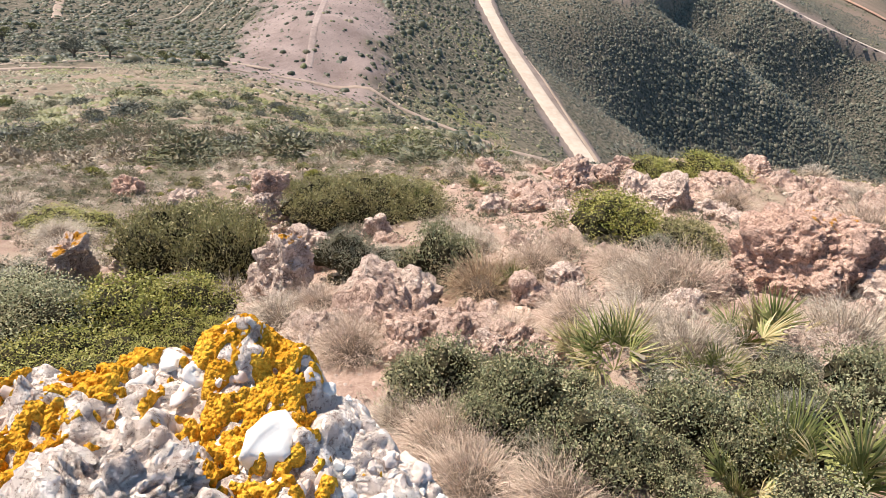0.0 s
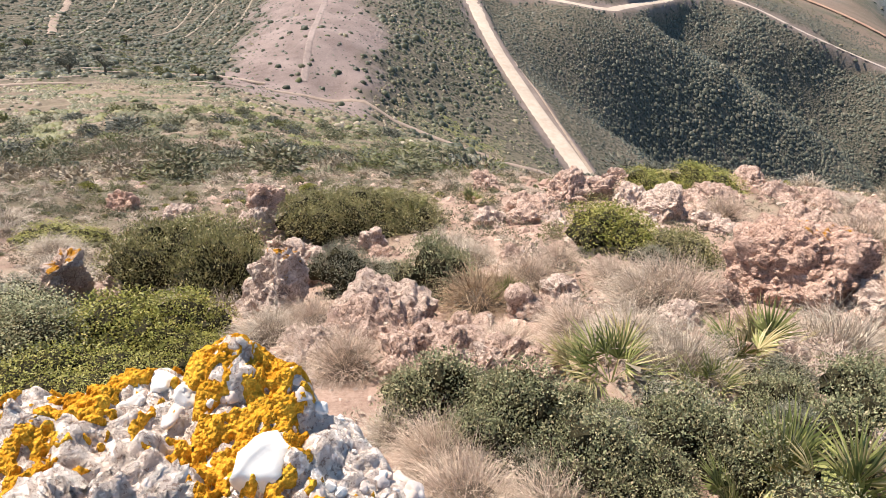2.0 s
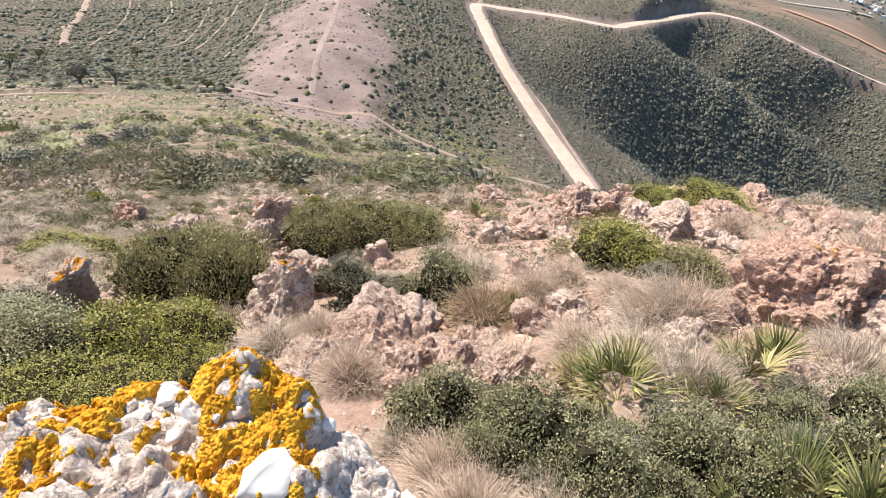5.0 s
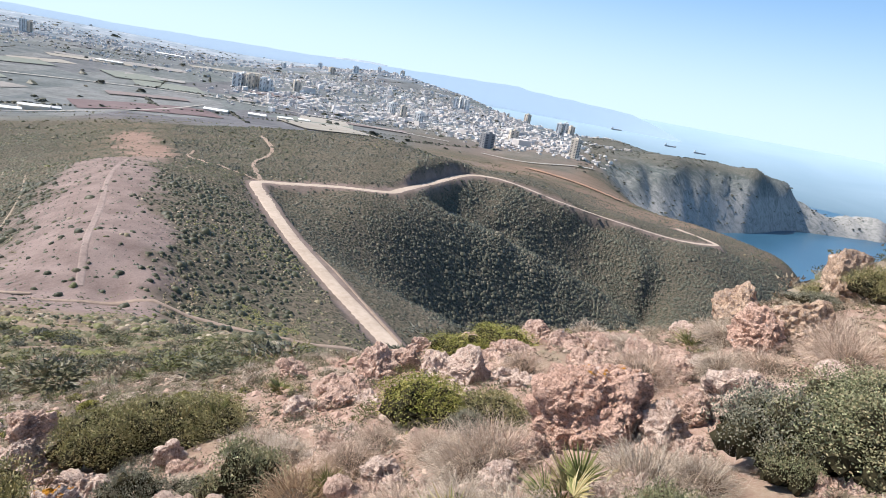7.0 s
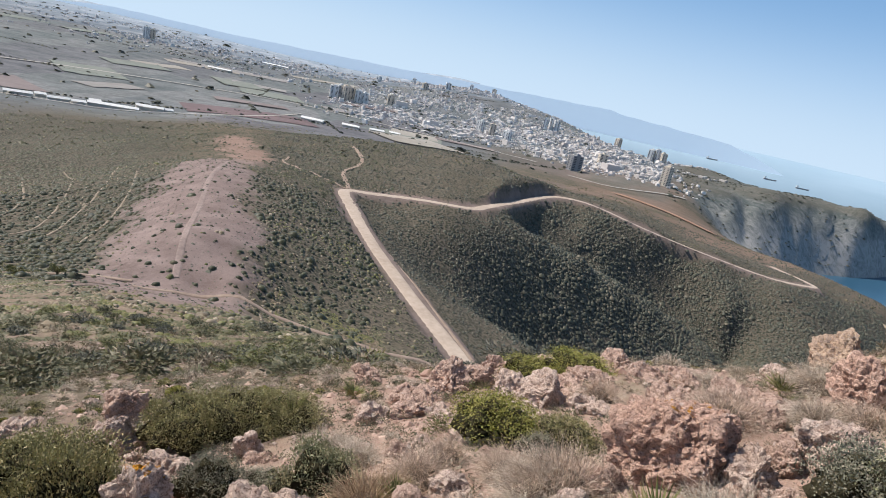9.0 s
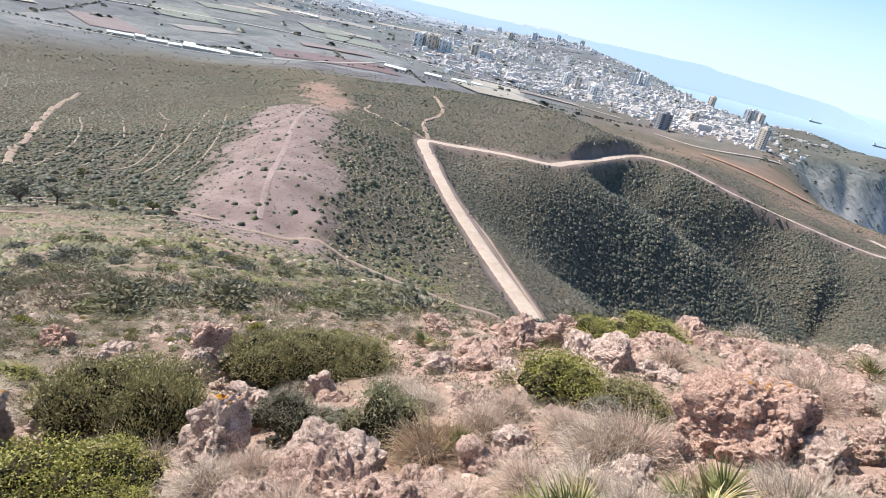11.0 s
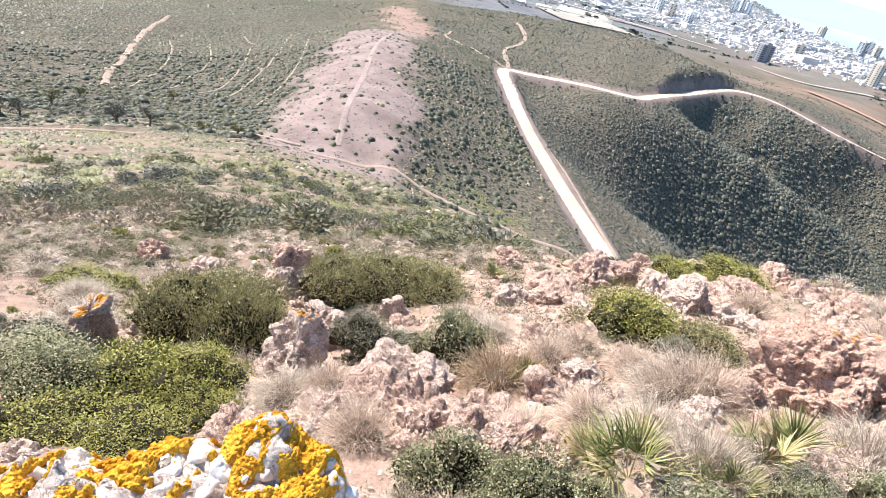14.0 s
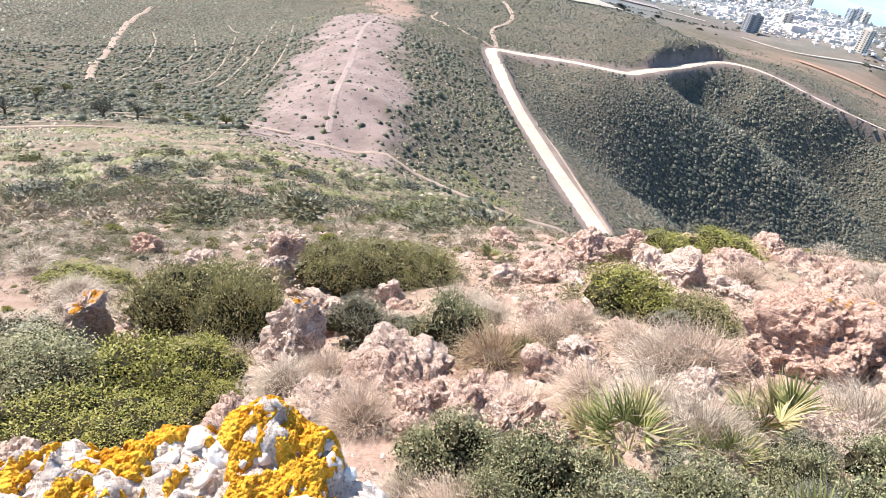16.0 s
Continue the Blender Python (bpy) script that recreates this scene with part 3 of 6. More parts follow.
def strewn(count, b0, b1, d0, d1, power=1.0):
    """Places spread over a sector; power 1 is even over the ground, less crowds them nearer."""
    b = rng.uniform(b0, b1, count)
    u = rng.uniform(0, 1, count)
    d = (d0 ** (2 * power) + u * (d1 ** (2 * power) - d0 ** (2 * power))) ** (0.5 / power)
    return d * np.sin(np.radians(b)), d * np.cos(np.radians(b))


SCRUB = leaf_material("scrub_leaf", (0.06, 0.07, 0.035), (0.16, 0.16, 0.085), (0.25, 0.21, 0.13), 0.15)
SCRUB_DARK = leaf_material("dark_scrub_leaf", (0.042, 0.05, 0.038), (0.11, 0.116, 0.083), (0.16, 0.145, 0.105), 0.1)
SCRUB_HOLLOW = leaf_material("hollow_scrub_leaf", (0.03, 0.037, 0.02), (0.082, 0.088, 0.048), (0.11, 0.1, 0.058), 0.1)
SCRUB_FRESH = leaf_material("fresh_scrub_leaf", (0.07, 0.082, 0.027), (0.18, 0.185, 0.065), (0.25, 0.22, 0.1), 0.12)
DRY = blade_material("dry_grass_blade", (0.2, 0.155, 0.11), (0.45, 0.38, 0.28))
HEATH = leaf_material("brown_heath_leaf", (0.1, 0.078, 0.052), (0.22, 0.175, 0.115), (0.31, 0.25, 0.17), 0.25)


def nub_template(seed):
    """A small pointed bush of five faces, for slopes seen from afar."""
    r = np.random.default_rng(seed)
    a = np.arange(5) * 1.2566 + r.normal(size=5) * 0.2
    q = 0.5 * (1 + r.normal(size=5) * 0.2)
    return np.vstack([[r.normal() * 0.1, r.normal() * 0.1, 0.5], np.c_[q * np.cos(a), q * np.sin(a), np.full(5, -0.05)]]), np.array([(0, 1 + i, 1 + (i + 1) % 5) for i in range(5)])


nubs = [nub_template(s) for s in range(8)]


def cushion_template(seed):
    """A rounded bush of two rings, for slopes seen from afar."""
    r = np.random.default_rng(seed)
    v = [(r.normal() * 0.08, r.normal() * 0.08, 0.5)]
    for rad, z, off in ((0.36, 0.36, 0.0), (0.52, -0.08, 0.6)):
        for i in range(5):
            a, q = 1.2566 * i + off + r.normal() * 0.14, rad * (1 + r.normal() * 0.15)
            v.append((q * math.cos(a), q * math.sin(a), z * (1 + r.normal() * 0.18)))
    f = [(0, 1 + i, 1 + (i + 1) % 5) for i in range(5)]
    for i in range(5):
        f += [(1 + i, 6 + i, 1 + (i + 1) % 5), (1 + (i + 1) % 5, 6 + i, 6 + (i + 1) % 5)]
    return np.array(v), np.array(f)


cushions = [cushion_template(s + 70) for s in range(9)]
lumpy = [dome_template(s + 20, 3) for s in range(7)]


def keep(x, y, chance):
    m = rng.uniform(0, 1, len(x)) < chance
    return x[m], y[m]


def clear_of_ways(x, y):
    d, b = np.hypot(x, y), np.degrees(np.arctan2(x, y))
    ok = np.ones(len(x))
    sel = (d > 100) & (d < 700) & (b > -12)
    if sel.any():
        r, _ = away(x[sel], y[sel], ROAD_PATH)
        ok[sel] = step(r, 3.6, 7.5)
    sel = (d > 110) & (d < 160) & (b > -20) & (b < 10)
    if sel.any():
        r, _ = away(x[sel], y[sel], FOOT_LINE)
        ok[sel] *= step(r, 1.2, 2.2)
    sel = (d > 110) & (d < 800) & (b < 0) & (b > -30)
    if sel.any():
        ok[sel] *= 1 - 0.93 * bare_mask(x[sel], y[sel])
    return ok


def fine_template(seed, leaves=190, fine=1.0, core=False):
    """A small bush of many short leaves on a rounded clump, one unit wide."""
    r = np.random.default_rng(seed)
    lobes = np.c_[r.normal(size=(7, 2)) * 0.16, r.uniform(0.12, 0.3, 7)]
    v, f = [], []
    for i in range(leaves):
        d = np.array([r.normal(), r.normal(), abs(r.normal()) + 0.05])
        d /= np.linalg.norm(d)
        c = lobes[r.integers(7)] + d * r.uniform(0.12, 0.24)
        s = np.cross(d, r.normal(size=3))
        s *= fine * r.uniform(0.024, 0.045) / np.linalg.norm(s)
        tip = c + (d + r.normal(size=3) * 0.5) * r.uniform(0.05, 0.11) * (0.4 + 0.6 * fine)
        k = len(v)
        v += [tuple(c - s), tuple(c + s), tuple(tip)]
        f.append((k, k + 1, k + 2))
    if core:
        q, g = CORE_BALL
        wob = 1 + 0.25 * r.normal(size=len(q))[:, None]
        g = g + len(v)
        v += [tuple(p) for p in q * wob * (0.25, 0.25, 0.19) + (0, 0, 0.06)]
        f += [tuple(p) for p in g]
    return np.array(v), np.array(f)


_bm = bmesh.new()
bmesh.ops.create_icosphere(_bm, subdivisions=1, radius=1)
CORE_BALL = np.array([v.co[:] for v in _bm.verts]), np.array([[v.index for v in f.verts] for f in _bm.faces])
_bm.free()
finely = [fine_template(s, 60) for s in range(5)]
sparse = [fine_template(s + 9, 90) for s in range(5)]
VALLEY_NEAR = np.array([(128, 16), (152, 12.3), (186, 6.1), (228, 1.4), (275, -1.4), (310, -2.3)])
VALLEY_FAR = np.array([(-2, 305), (9.3, 331), (10.6, 345), (12.8, 383), (16.2, 450), (19.8, 467), (25, 477), (30, 500), (35, 530), (38, 560), (48, 700)])


def in_valley(x, y):
    """Inside the loop that the road makes round the valley."""
    d, b = np.hypot(x, y), np.degrees(np.arctan2(x, y))
    return (b > np.interp(d, VALLEY_NEAR[:, 0], VALLEY_NEAR[:, 1])) & (d < np.interp(b, VALLEY_FAR[:, 0], VALLEY_FAR[:, 1])) & (d > 90)


# the stony slope just below the hilltop
tufty = [fine_template(s + 90, 44, 1.25, True) for s in range(6)]
bushy = [fine_template(s + 120, 120, 0.8, True) for s in range(6)]
for d0, d1, count, forms in ((14, 34, 4200, bushy), (34, 75, 8500, tufty)):
    x, y = strewn(count, -52, 52, d0, d1, 0.6)
    p = rough_noise(x * 0.25, y * 0.25, 41, 3)
    x, y = keep(x, y, clear_of_ways(x, y) * np.clip(0.62 + 0.55 * p, 0.06, 1))
    w = rng.lognormal(-0.7, 0.42, len(x))
    q = rough_noise(x * 0.12, y * 0.12, 43, 3) + 0.25 * rng.normal(size=len(x))
    for name, m, mat, label in (("low_scrub", (q < 0.0), SCRUB, "low olive scrub on the stony slope"), ("fresh_scrub", (q >= 0.0) & (q < 0.12), SCRUB_FRESH, "low yellow-green scrub cushions on the slope"),
                                ("brown_heath", (q >= 0.12) & (q < 0.4), HEATH, "low brown heath tufts on the slope"), ("grass_tufts", q >= 0.4, DRY, "dry straw grass tufts on the slope")):
        scatter(name, x[m], y[m], w[m], np.full(m.sum(), 0.85), mat, forms, label, "scrub")
# broad low mounds of scrub that lie along the slope
mound = [fine_template(s + 150, 900, 0.5, True) for s in range(4)]
x, y = strewn(520, -52, 20, 11, 75, 0.55)
x, y = keep(x, y, np.clip(0.5 + 0.8 * rough_noise(x * 0.08, y * 0.08, 45, 2), 0.05, 1))
w = rng.lognormal(0.45, 0.35, len(x)) * (0.75 + np.hypot(x, y) / 90)
q = rng.uniform(0, 1, len(x))
for name, m, mat, label in (("scrub_mounds", q < 0.5, SCRUB, "broad olive scrub mounds on the slope"), ("fresh_mounds", (q >= 0.5) & (q < 0.78), SCRUB_FRESH, "broad yellow-green scrub mounds on the slope"), ("dark_mounds", q >= 0.78, SCRUB_DARK, "broad dark scrub mounds on the slope")):
    scatter(name, x[m], y[m], w[m], np.full(m.sum(), 0.48), mat, mound, label, "scrub")
# the terraced slope and the flanks of the spur
x, y = strewn(36000, -52, 22, 60, 330, 0.62)
x, y = x[~in_valley(x, y)], y[~in_valley(x, y)]
d, b = np.hypot(x, y), np.degrees(np.arctan2(x, y))
z = height(x, y)
ph = z / 2.2 + 0.35 * hash_noise(x * 0.02, y * 0.02, 8)
banded = np.where(b < -8, 0.12 + 0.88 * (np.sin(2 * math.pi * ph) > 0.1), 1.0)
x, y = keep(x, y, clear_of_ways(x, y) * np.clip(0.5 + 0.4 * rough_noise(x * 0.05, y * 0.05, 47, 3), 0.1, 1) * banded)
w = rng.lognormal(-0.4, 0.38, len(x))
q = rough_noise(x * 0.03, y * 0.03, 53, 3) + 0.3 * rng.normal(size=len(x))
for name, m, mat, label in (("slope_scrub", q < 0.1, SCRUB, "grey-green scrub along the old terraces"), ("slope_heath", (q >= 0.1) & (q < 0.4), HEATH, "brown heath along the old terraces"),
                            ("slope_grass", (q >= 0.4) & (q < 0.6), DRY, "dry grass along the old terraces"), ("slope_fresh_scrub", q >= 0.6, SCRUB_FRESH, "yellow-green scrub along the old terraces")):
    scatter(name, x[m], y[m], w[m], np.full(m.sum(), 0.75), mat, cushions, label, "scrub", smooth=True)
# flat bands of scrub that follow the terraces
x, y = strewn(90000, -52, 4, 42, 150, 0.55)
z, d, b = height(x, y), np.hypot(x, y), np.degrees(np.arctan2(x, y))
band = rough_noise(b * 0.22, z * 0.75, 101, 3)
m = (band > 0.2 * step(d, 60, 130) - 0.2) & (rng.uniform(0, 1, len(x)) < clear_of_ways(x, y))
x, y, b, z = x[m], y[m], b[m], z[m]
q = rough_noise(b * 0.2 + 9, z * 0.4, 103, 3)
w = rng.lognormal(-0.75, 0.35, len(x))
for name, m, mat, label in (("terrace_scrub", q < 0.05, SCRUB, "flat bands of olive scrub on the terraces"), ("terrace_heath", (q >= 0.05) & (q < 0.4), HEATH, "flat bands of brown heath on the terraces"),
                            ("terrace_fresh_scrub", q >= 0.4, SCRUB_FRESH, "flat bands of yellow-green scrub on the terraces")):
    scatter(name, x[m], y[m], w[m], np.full(m.sum(), 0.7), mat, nubs, label, "scrub", smooth=True)
# sparse tufts on the bare spur
x, y = strewn(9000, -24, -6, 118, 300)
x, y = keep(x, y, 0.35 * (bare_mask(x, y) > 0.5))
scatter("spur_tufts", x, y, rng.lognormal(-0.65, 0.45, len(x)), np.full(len(x), 0.5), SCRUB_DARK, nubs, "sparse dark tufts on the bare earth spur", "scrub")
# taller bushes in the basin
x, y = strewn(4600, -54, -19, 105, 300)
b, d = np.degrees(np.arctan2(x, y)), np.hypot(x, y)
belt = np.exp(-((d - 140 - 1.4 * (-b - 20)) / 32) ** 2) * step(-b, 22, 33)
x, y = keep(x, y, clear_of_ways(x, y) * np.clip(belt * (0.8 + 0.6 * rough_noise(x * 0.04, y * 0.04, 61, 2)) + 0.06, 0, 1))
m = rough_noise(x * 0.03, y * 0.03, 63, 2) > -0.1
w = rng.lognormal(0.5, 0.3, len(x))
scatter("basin_bushes", x[m], y[m], w[m], np.full(m.sum(), 0.7), SCRUB_FRESH, sparse, "yellow-green bushes in the hollow", "bush")
scatter("basin_dark_bushes", x[~m], y[~m], w[~m], np.full((~m).sum(), 0.7), SCRUB_DARK, sparse, "dark olive bushes in the hollow", "bush")
# dense dark scrub on the hill across the valley
x, y = strewn(30000, -2, 47, 130, 480, 0.75)
fx, fy = strewn(26000, 8, 46, 255, 620, 1.0)
x, y = np.r_[x, fx], np.r_[y, fy]
x, y = x[in_valley(x, y)], y[in_valley(x, y)]
d, b = np.hypot(x, y), np.degrees(np.arctan2(x, y))
open_spur = step(d, 415 + 0 * b, 440) * step(b, 20, 23) * (1 - step(b, 27, 32)) * (1 - step(d, 462, 480))
x, y = keep(x, y, clear_of_ways(x, y) * np.clip(0.85 + 0.45 * rough_noise(x * 0.03, y * 0.03, 71, 3), 0.25, 1) * (1 - 0.5 * open_spur))
w = rng.lognormal(0.5, 0.33, len(x)) * (0.45 + 0.55 * step(np.hypot(x, y), 160, 260)) * (0.62 + 0.38 * step(np.degrees(np.arctan2(x, y)), 9, 19))
scatter("valley_scrub", x, y, w, np.full(len(x), 0.68), SCRUB_DARK, cushions, "dense dark rounded scrub covering the valley sides", "scrub", smooth=True)
x, y = strewn(52000, -54, 2, 125, 700, 0.7)
x, y = x[~in_valley(x, y)], y[~in_valley(x, y)]
x, y = keep(x, y, clear_of_ways(x, y) * np.clip(0.72 + 0.5 * rough_noise(x * 0.02, y * 0.02, 75, 3), 0.12, 1))
d = np.hypot(x, y)
for m, forms in ((d < 270, cushions), (d >= 270, nubs)):
    scatter("hollow_scrub", x[m], y[m], rng.lognormal(0.2, 0.38, m.sum()), np.full(m.sum(), 0.7), SCRUB_HOLLOW, forms, "dense olive scrub on the slopes of the hollow", "scrub", smooth=True)
# the far slopes before the plain
x, y = strewn(10000, -50, 46, 420, 950)
x, y = x[~in_valley(x, y)], y[~in_valley(x, y)]
x, y = keep(x, y, clear_of_ways(x, y) * np.clip(0.45 + 0.6 * rough_noise(x * 0.012, y * 0.012, 73, 3), 0.06, 1))
scatter("far_scrub", x, y, rng.lognormal(0.5, 0.35, len(x)), np.full(len(x), 0.8), SCRUB, lumpy, "scrub and bushes on the distant slopes", "scrub")


x, y = strewn(36000, -9, 44, 300, 700, 0.8)
x, y = x[~in_valley(x, y)], y[~in_valley(x, y)]
x, y = keep(x, y, clear_of_ways(x, y) * np.clip(0.5 + 0.5 * rough_noise(x * 0.02, y * 0.02, 77, 3), 0.05, 1))
scatter("far_hill_scrub", x, y, rng.lognormal(0.25, 0.32, len(x)), np.full(len(x), 0.9), SCRUB_DARK, nubs, "low olive scrub on the hill beyond the road", "scrub")


x, y = strewn(5000, 25, 52, 1100, 2600)
x, y = keep(x, y, np.clip(0.5 + 0.6 * rough_noise(x * 0.006, y * 0.006, 79, 3), 0.02, 1) * (base_height(x, y) > -250))
scatter("coastal_scrub", x, y, rng.lognormal(1.75, 0.35, len(x)), np.full(len(x), 0.55), SCRUB_DARK, lumpy, "dark scrub on the coastal slopes", "scrub")


# loose stones
def stone_template(seed):
    r = np.random.default_rng(seed)
    v = np.array([(1, 0, 0), (0, 1, 0), (-1, 0, 0), (0, -1, 0), (0, 0, 1), (0, 0, -1), (0.6, 0.6, 0.45), (-0.6, 0.6, 0.5), (-0.6, -0.6, 0.4), (0.6, -0.6, 0.5)], float)
    v = v * (0.5 + r.normal(size=v.shape) * 0.09)
    f = [(0, 6, 4), (6, 1, 4), (1, 7, 4), (7, 2, 4), (2, 8, 4), (8, 3, 4), (3, 9, 4), (9, 0, 4), (1, 6, 0), (2, 7, 1), (3, 8, 2), (0, 9, 3), (1, 0, 5), (2, 1, 5), (3, 2, 5), (0, 3, 5)]
    return v, np.array(f)


pebbly = [stone_template(s) for s in range(6)]
STONE = blade_material("loose_stone", (0.3, 0.2, 0.155), (0.54, 0.43, 0.365))
x, y = strewn(15000, -55, 58, 1.2, 16, 0.4)
x, y = keep(x, y, np.clip(0.5 + 0.7 * rough_noise(x * 0.7, y * 0.7, 81, 3), 0.05, 1))
scatter("loose_stones", x, y, rng.lognormal(-3.6, 0.55, len(x)), np.full(len(x), 0.7), STONE, pebbly, "loose pinkish stones strewn over the soil", "stones", 0.1)
RUBBLE = blade_material("pink_rubble", (0.3, 0.185, 0.14), (0.62, 0.45, 0.36))
x, y = strewn(4200, -32, 55, 2.9, 13, 0.6)
x, y = keep(x, y, np.clip(0.35 + 0.9 * rough_noise(x * 0.6, y * 0.6, 87, 3), 0.03, 1))
scatter("rubble", x, y, np.minimum(rng.lognormal(-2.75, 0.5, len(x)), 0.035 * np.hypot(x, y)), np.full(len(x), 0.65), RUBBLE, pebbly, "pink rubble between the rocks", "stones", 0.05)
x, y = strewn(1900, -50, 45, 12, 60, 0.6)
x, y = keep(x, y, clear_of_ways(x, y) * 0.9)
scatter("slope_stones", x, y, rng.lognormal(-2.1, 0.45, len(x)), np.full(len(x), 0.6), STONE, pebbly, "pale stones strewn down the slope", "stones", 0.1)

fringe = [fine_template(s + 50, 150, 0.5) for s in range(5)]
x, y = strewn(2300, -50, 56, 4, 16, 0.8)
b = np.degrees(np.arctan2(x, y))
x, y = keep(x, y, np.where((np.hypot(x, y) < 6.0) & (b < 0), 0.7, 1.0) * np.clip(0.7 + 0.6 * rough_noise(x * 0.5, y * 0.5, 83, 3), 0.1, 1))
w = np.minimum(rng.lognormal(-1.1, 0.3, len(x)), 0.2 + 0.025 * np.hypot(x, y))
q = rough_noise(x * 0.4, y * 0.4, 85, 3) - 0.25 * step(-x, -1, 3)
for name, m, mat, label in (("low_green_cover", q < -0.3, SCRUB, "low olive ground cover between the rocks"), ("low_fresh_cover", (q >= -0.3) & (q < -0.15), SCRUB_FRESH, "low yellow-green ground cover between the rocks"),
                            ("low_heath_cover", (q >= -0.15) & (q < 0.1), HEATH, "low brown heath between the rocks"), ("low_grass_cover", q >= 0.1, DRY, "low dry grass between the rocks")):
    scatter(name, x[m], y[m], w[m], np.full(m.sum(), 0.75), mat, fringe, label, "ground cover")
x, y = strewn(1500, -50, 56, 1.7, 12, 0.75)
w = rng.lognormal(-1.75, 0.3, len(x))
m = rng.uniform(0, 1, len(x)) < 0.55
scatter("dry_sprigs", x[m], y[m], w[m], np.full(m.sum(), 0.8), DRY, finely, "small dry grass sprigs between the rocks", "grass")
scatter("heath_sprigs", x[~m], y[~m], w[~m], np.full((~m).sum(), 0.8), HEATH, finely, "small brown heath sprigs between the rocks", "scrub")

# ---- the town on the plain ----
BUILDING = blade_material("town_walls", (0.5, 0.45, 0.42), (0.85, 0.8, 0.76))
CUBE_F = np.array([(0, 1, 5), (0, 5, 4), (1, 2, 6), (1, 6, 5), (2, 3, 7), (2, 7, 6), (3, 0, 4), (3, 4, 7), (4, 5, 6), (4, 6, 7)])
CUBE_V = np.array([(-0.5, -0.5, -0.2), (0.5, -0.5, -0.2), (0.5, 0.5, -0.2), (-0.5, 0.5, -0.2), (-0.5, -0.5, 1), (0.5, -0.5, 1), (0.5, 0.5, 1), (-0.5, 0.5, 1)], float)
STEPPED_V = np.vstack([CUBE_V, CUBE_V * (0.5, 0.5, 0.3) + (0.1, 0.15, 1.0)])
BLOCKS = [(CUBE_V * (1.0, s, 1), CUBE_F) for s in (0.6, 1.0, 1.6)] + [(STEPPED_V * (1, 0.8, 1), np.vstack([CUBE_F, CUBE_F + 8]))]


def town_density(b, d):
    core = step(b, -9, 4) * (1 - step(b, 24, 31)) * step(d, 1250, 1650) * (1 - step(d, 3000, 4600) * 0.6)
    west = 0.35 * step(b, -32, -12) * (1 - step(b, -8, 0)) * step(d, 1700, 2600)
    coast = 0.5 * step(b, 14, 20) * (1 - step(b, 25, 28)) * step(d, 1220, 1330)
    return np.maximum(np.maximum(core, west), coast)


x, y = strewn(44000, -45, 30, 1180, 3600, 0.72)
d, b = np.hypot(x, y), np.degrees(np.arctan2(x, y))
x, y = keep(x, y, town_density(b, d) * np.clip(0.5 + 0.9 * rough_noise(x * 0.005, y * 0.005, 91, 3), 0, 1))
x, y = keep(x, y, base_height(x, y) > -128)
w = rng.lognormal(1.85, 0.35, len(x))
scatter("town_houses", x, y, w, rng.lognormal(-0.95, 0.4, len(x)), BUILDING, BLOCKS, "pale houses and flats of the distant town", "buildings", 0.0)
x, y = strewn(900, -45, 20, 1000, 4600, 0.8)
scatter("plain_trees", x, y, rng.lognormal(2.3, 0.4, len(x)), np.full(len(x), 0.7), SCRUB_DARK, lumpy, "dark trees and hedges on the plain", "trees")


def part(name, bm, material, parent, label="", smooth=False):
    me = bpy.data.meshes.new(name)
    bm.to_mesh(me)
    bm.free()
    me.materials.append(material)
    for poly in me.polygons:
        poly.use_smooth = smooth
    ob = new(name, me)
    ob.parent = parent
    return tagged(ob, label) if label else ob


def add_box(bm, cx, cy, z0, z1, sx, sy):
    m = Matrix.Translation((cx, cy, (z0 + z1) / 2)) @ Matrix.Diagonal((sx, sy, z1 - z0, 1))
    bmesh.ops.create_cube(bm, size=1, matrix=m)


def wall_paint(name, c):
    return plain_material(name, tuple(v * 0.85 for v in c), c, 0.3)


WHITE_WALL, GREY_WALL, CREAM_WALL = wall_paint("white_render", (0.8, 0.79, 0.77)), wall_paint("grey_render", (0.3, 0.3, 0.31)), wall_paint("cream_render", (0.68, 0.6, 0.5))
PANE = plain_material("dark_window", (0.05, 0.06, 0.07), (0.09, 0.1, 0.12), 0.5, 0.2, 0.5)
ROOF_METAL = wall_paint("pale_sheet_roof", (0.82, 0.82, 0.8))


def tower(bearing, distance, wide, deep, tall, turn, wall, label):
    """A block of flats with a window band on each storey and a stair head on the roof."""
    x, y = place(bearing, distance)
    body = new("tower_block")
    body.matrix_basis = pose(x, y, height_at(x, y) - 1.0, 0, 0, turn)
    bm = bmesh.new()
    add_box(bm, 0, 0, 0, tall, wide, deep)
    part("body", bm, wall, body)
    bm = bmesh.new()
    add_box(bm, wide * 0.1, 0, tall, tall + 3, wide * 0.35, deep * 0.5)
    part("stair_head", bm, wall, body)
    storeys = int(tall / 3.2)
    for s in range(1, storeys):
        bm = bmesh.new()
        for sx in (-0.28, 0.28):
            add_box(bm, sx * wide, 0, s * 3.2, s * 3.2 + 1.5, wide * 0.24, deep + 0.4)
        for sy in (-0.28, 0.28):
            add_box(bm, 0, sy * deep, s * 3.2, s * 3.2 + 1.5, wide + 0.4, deep * 0.22)
        part("window_band", bm, PANE, body, "dark window band")
    return tagged(body, label, "building", "tower blocks of the town")


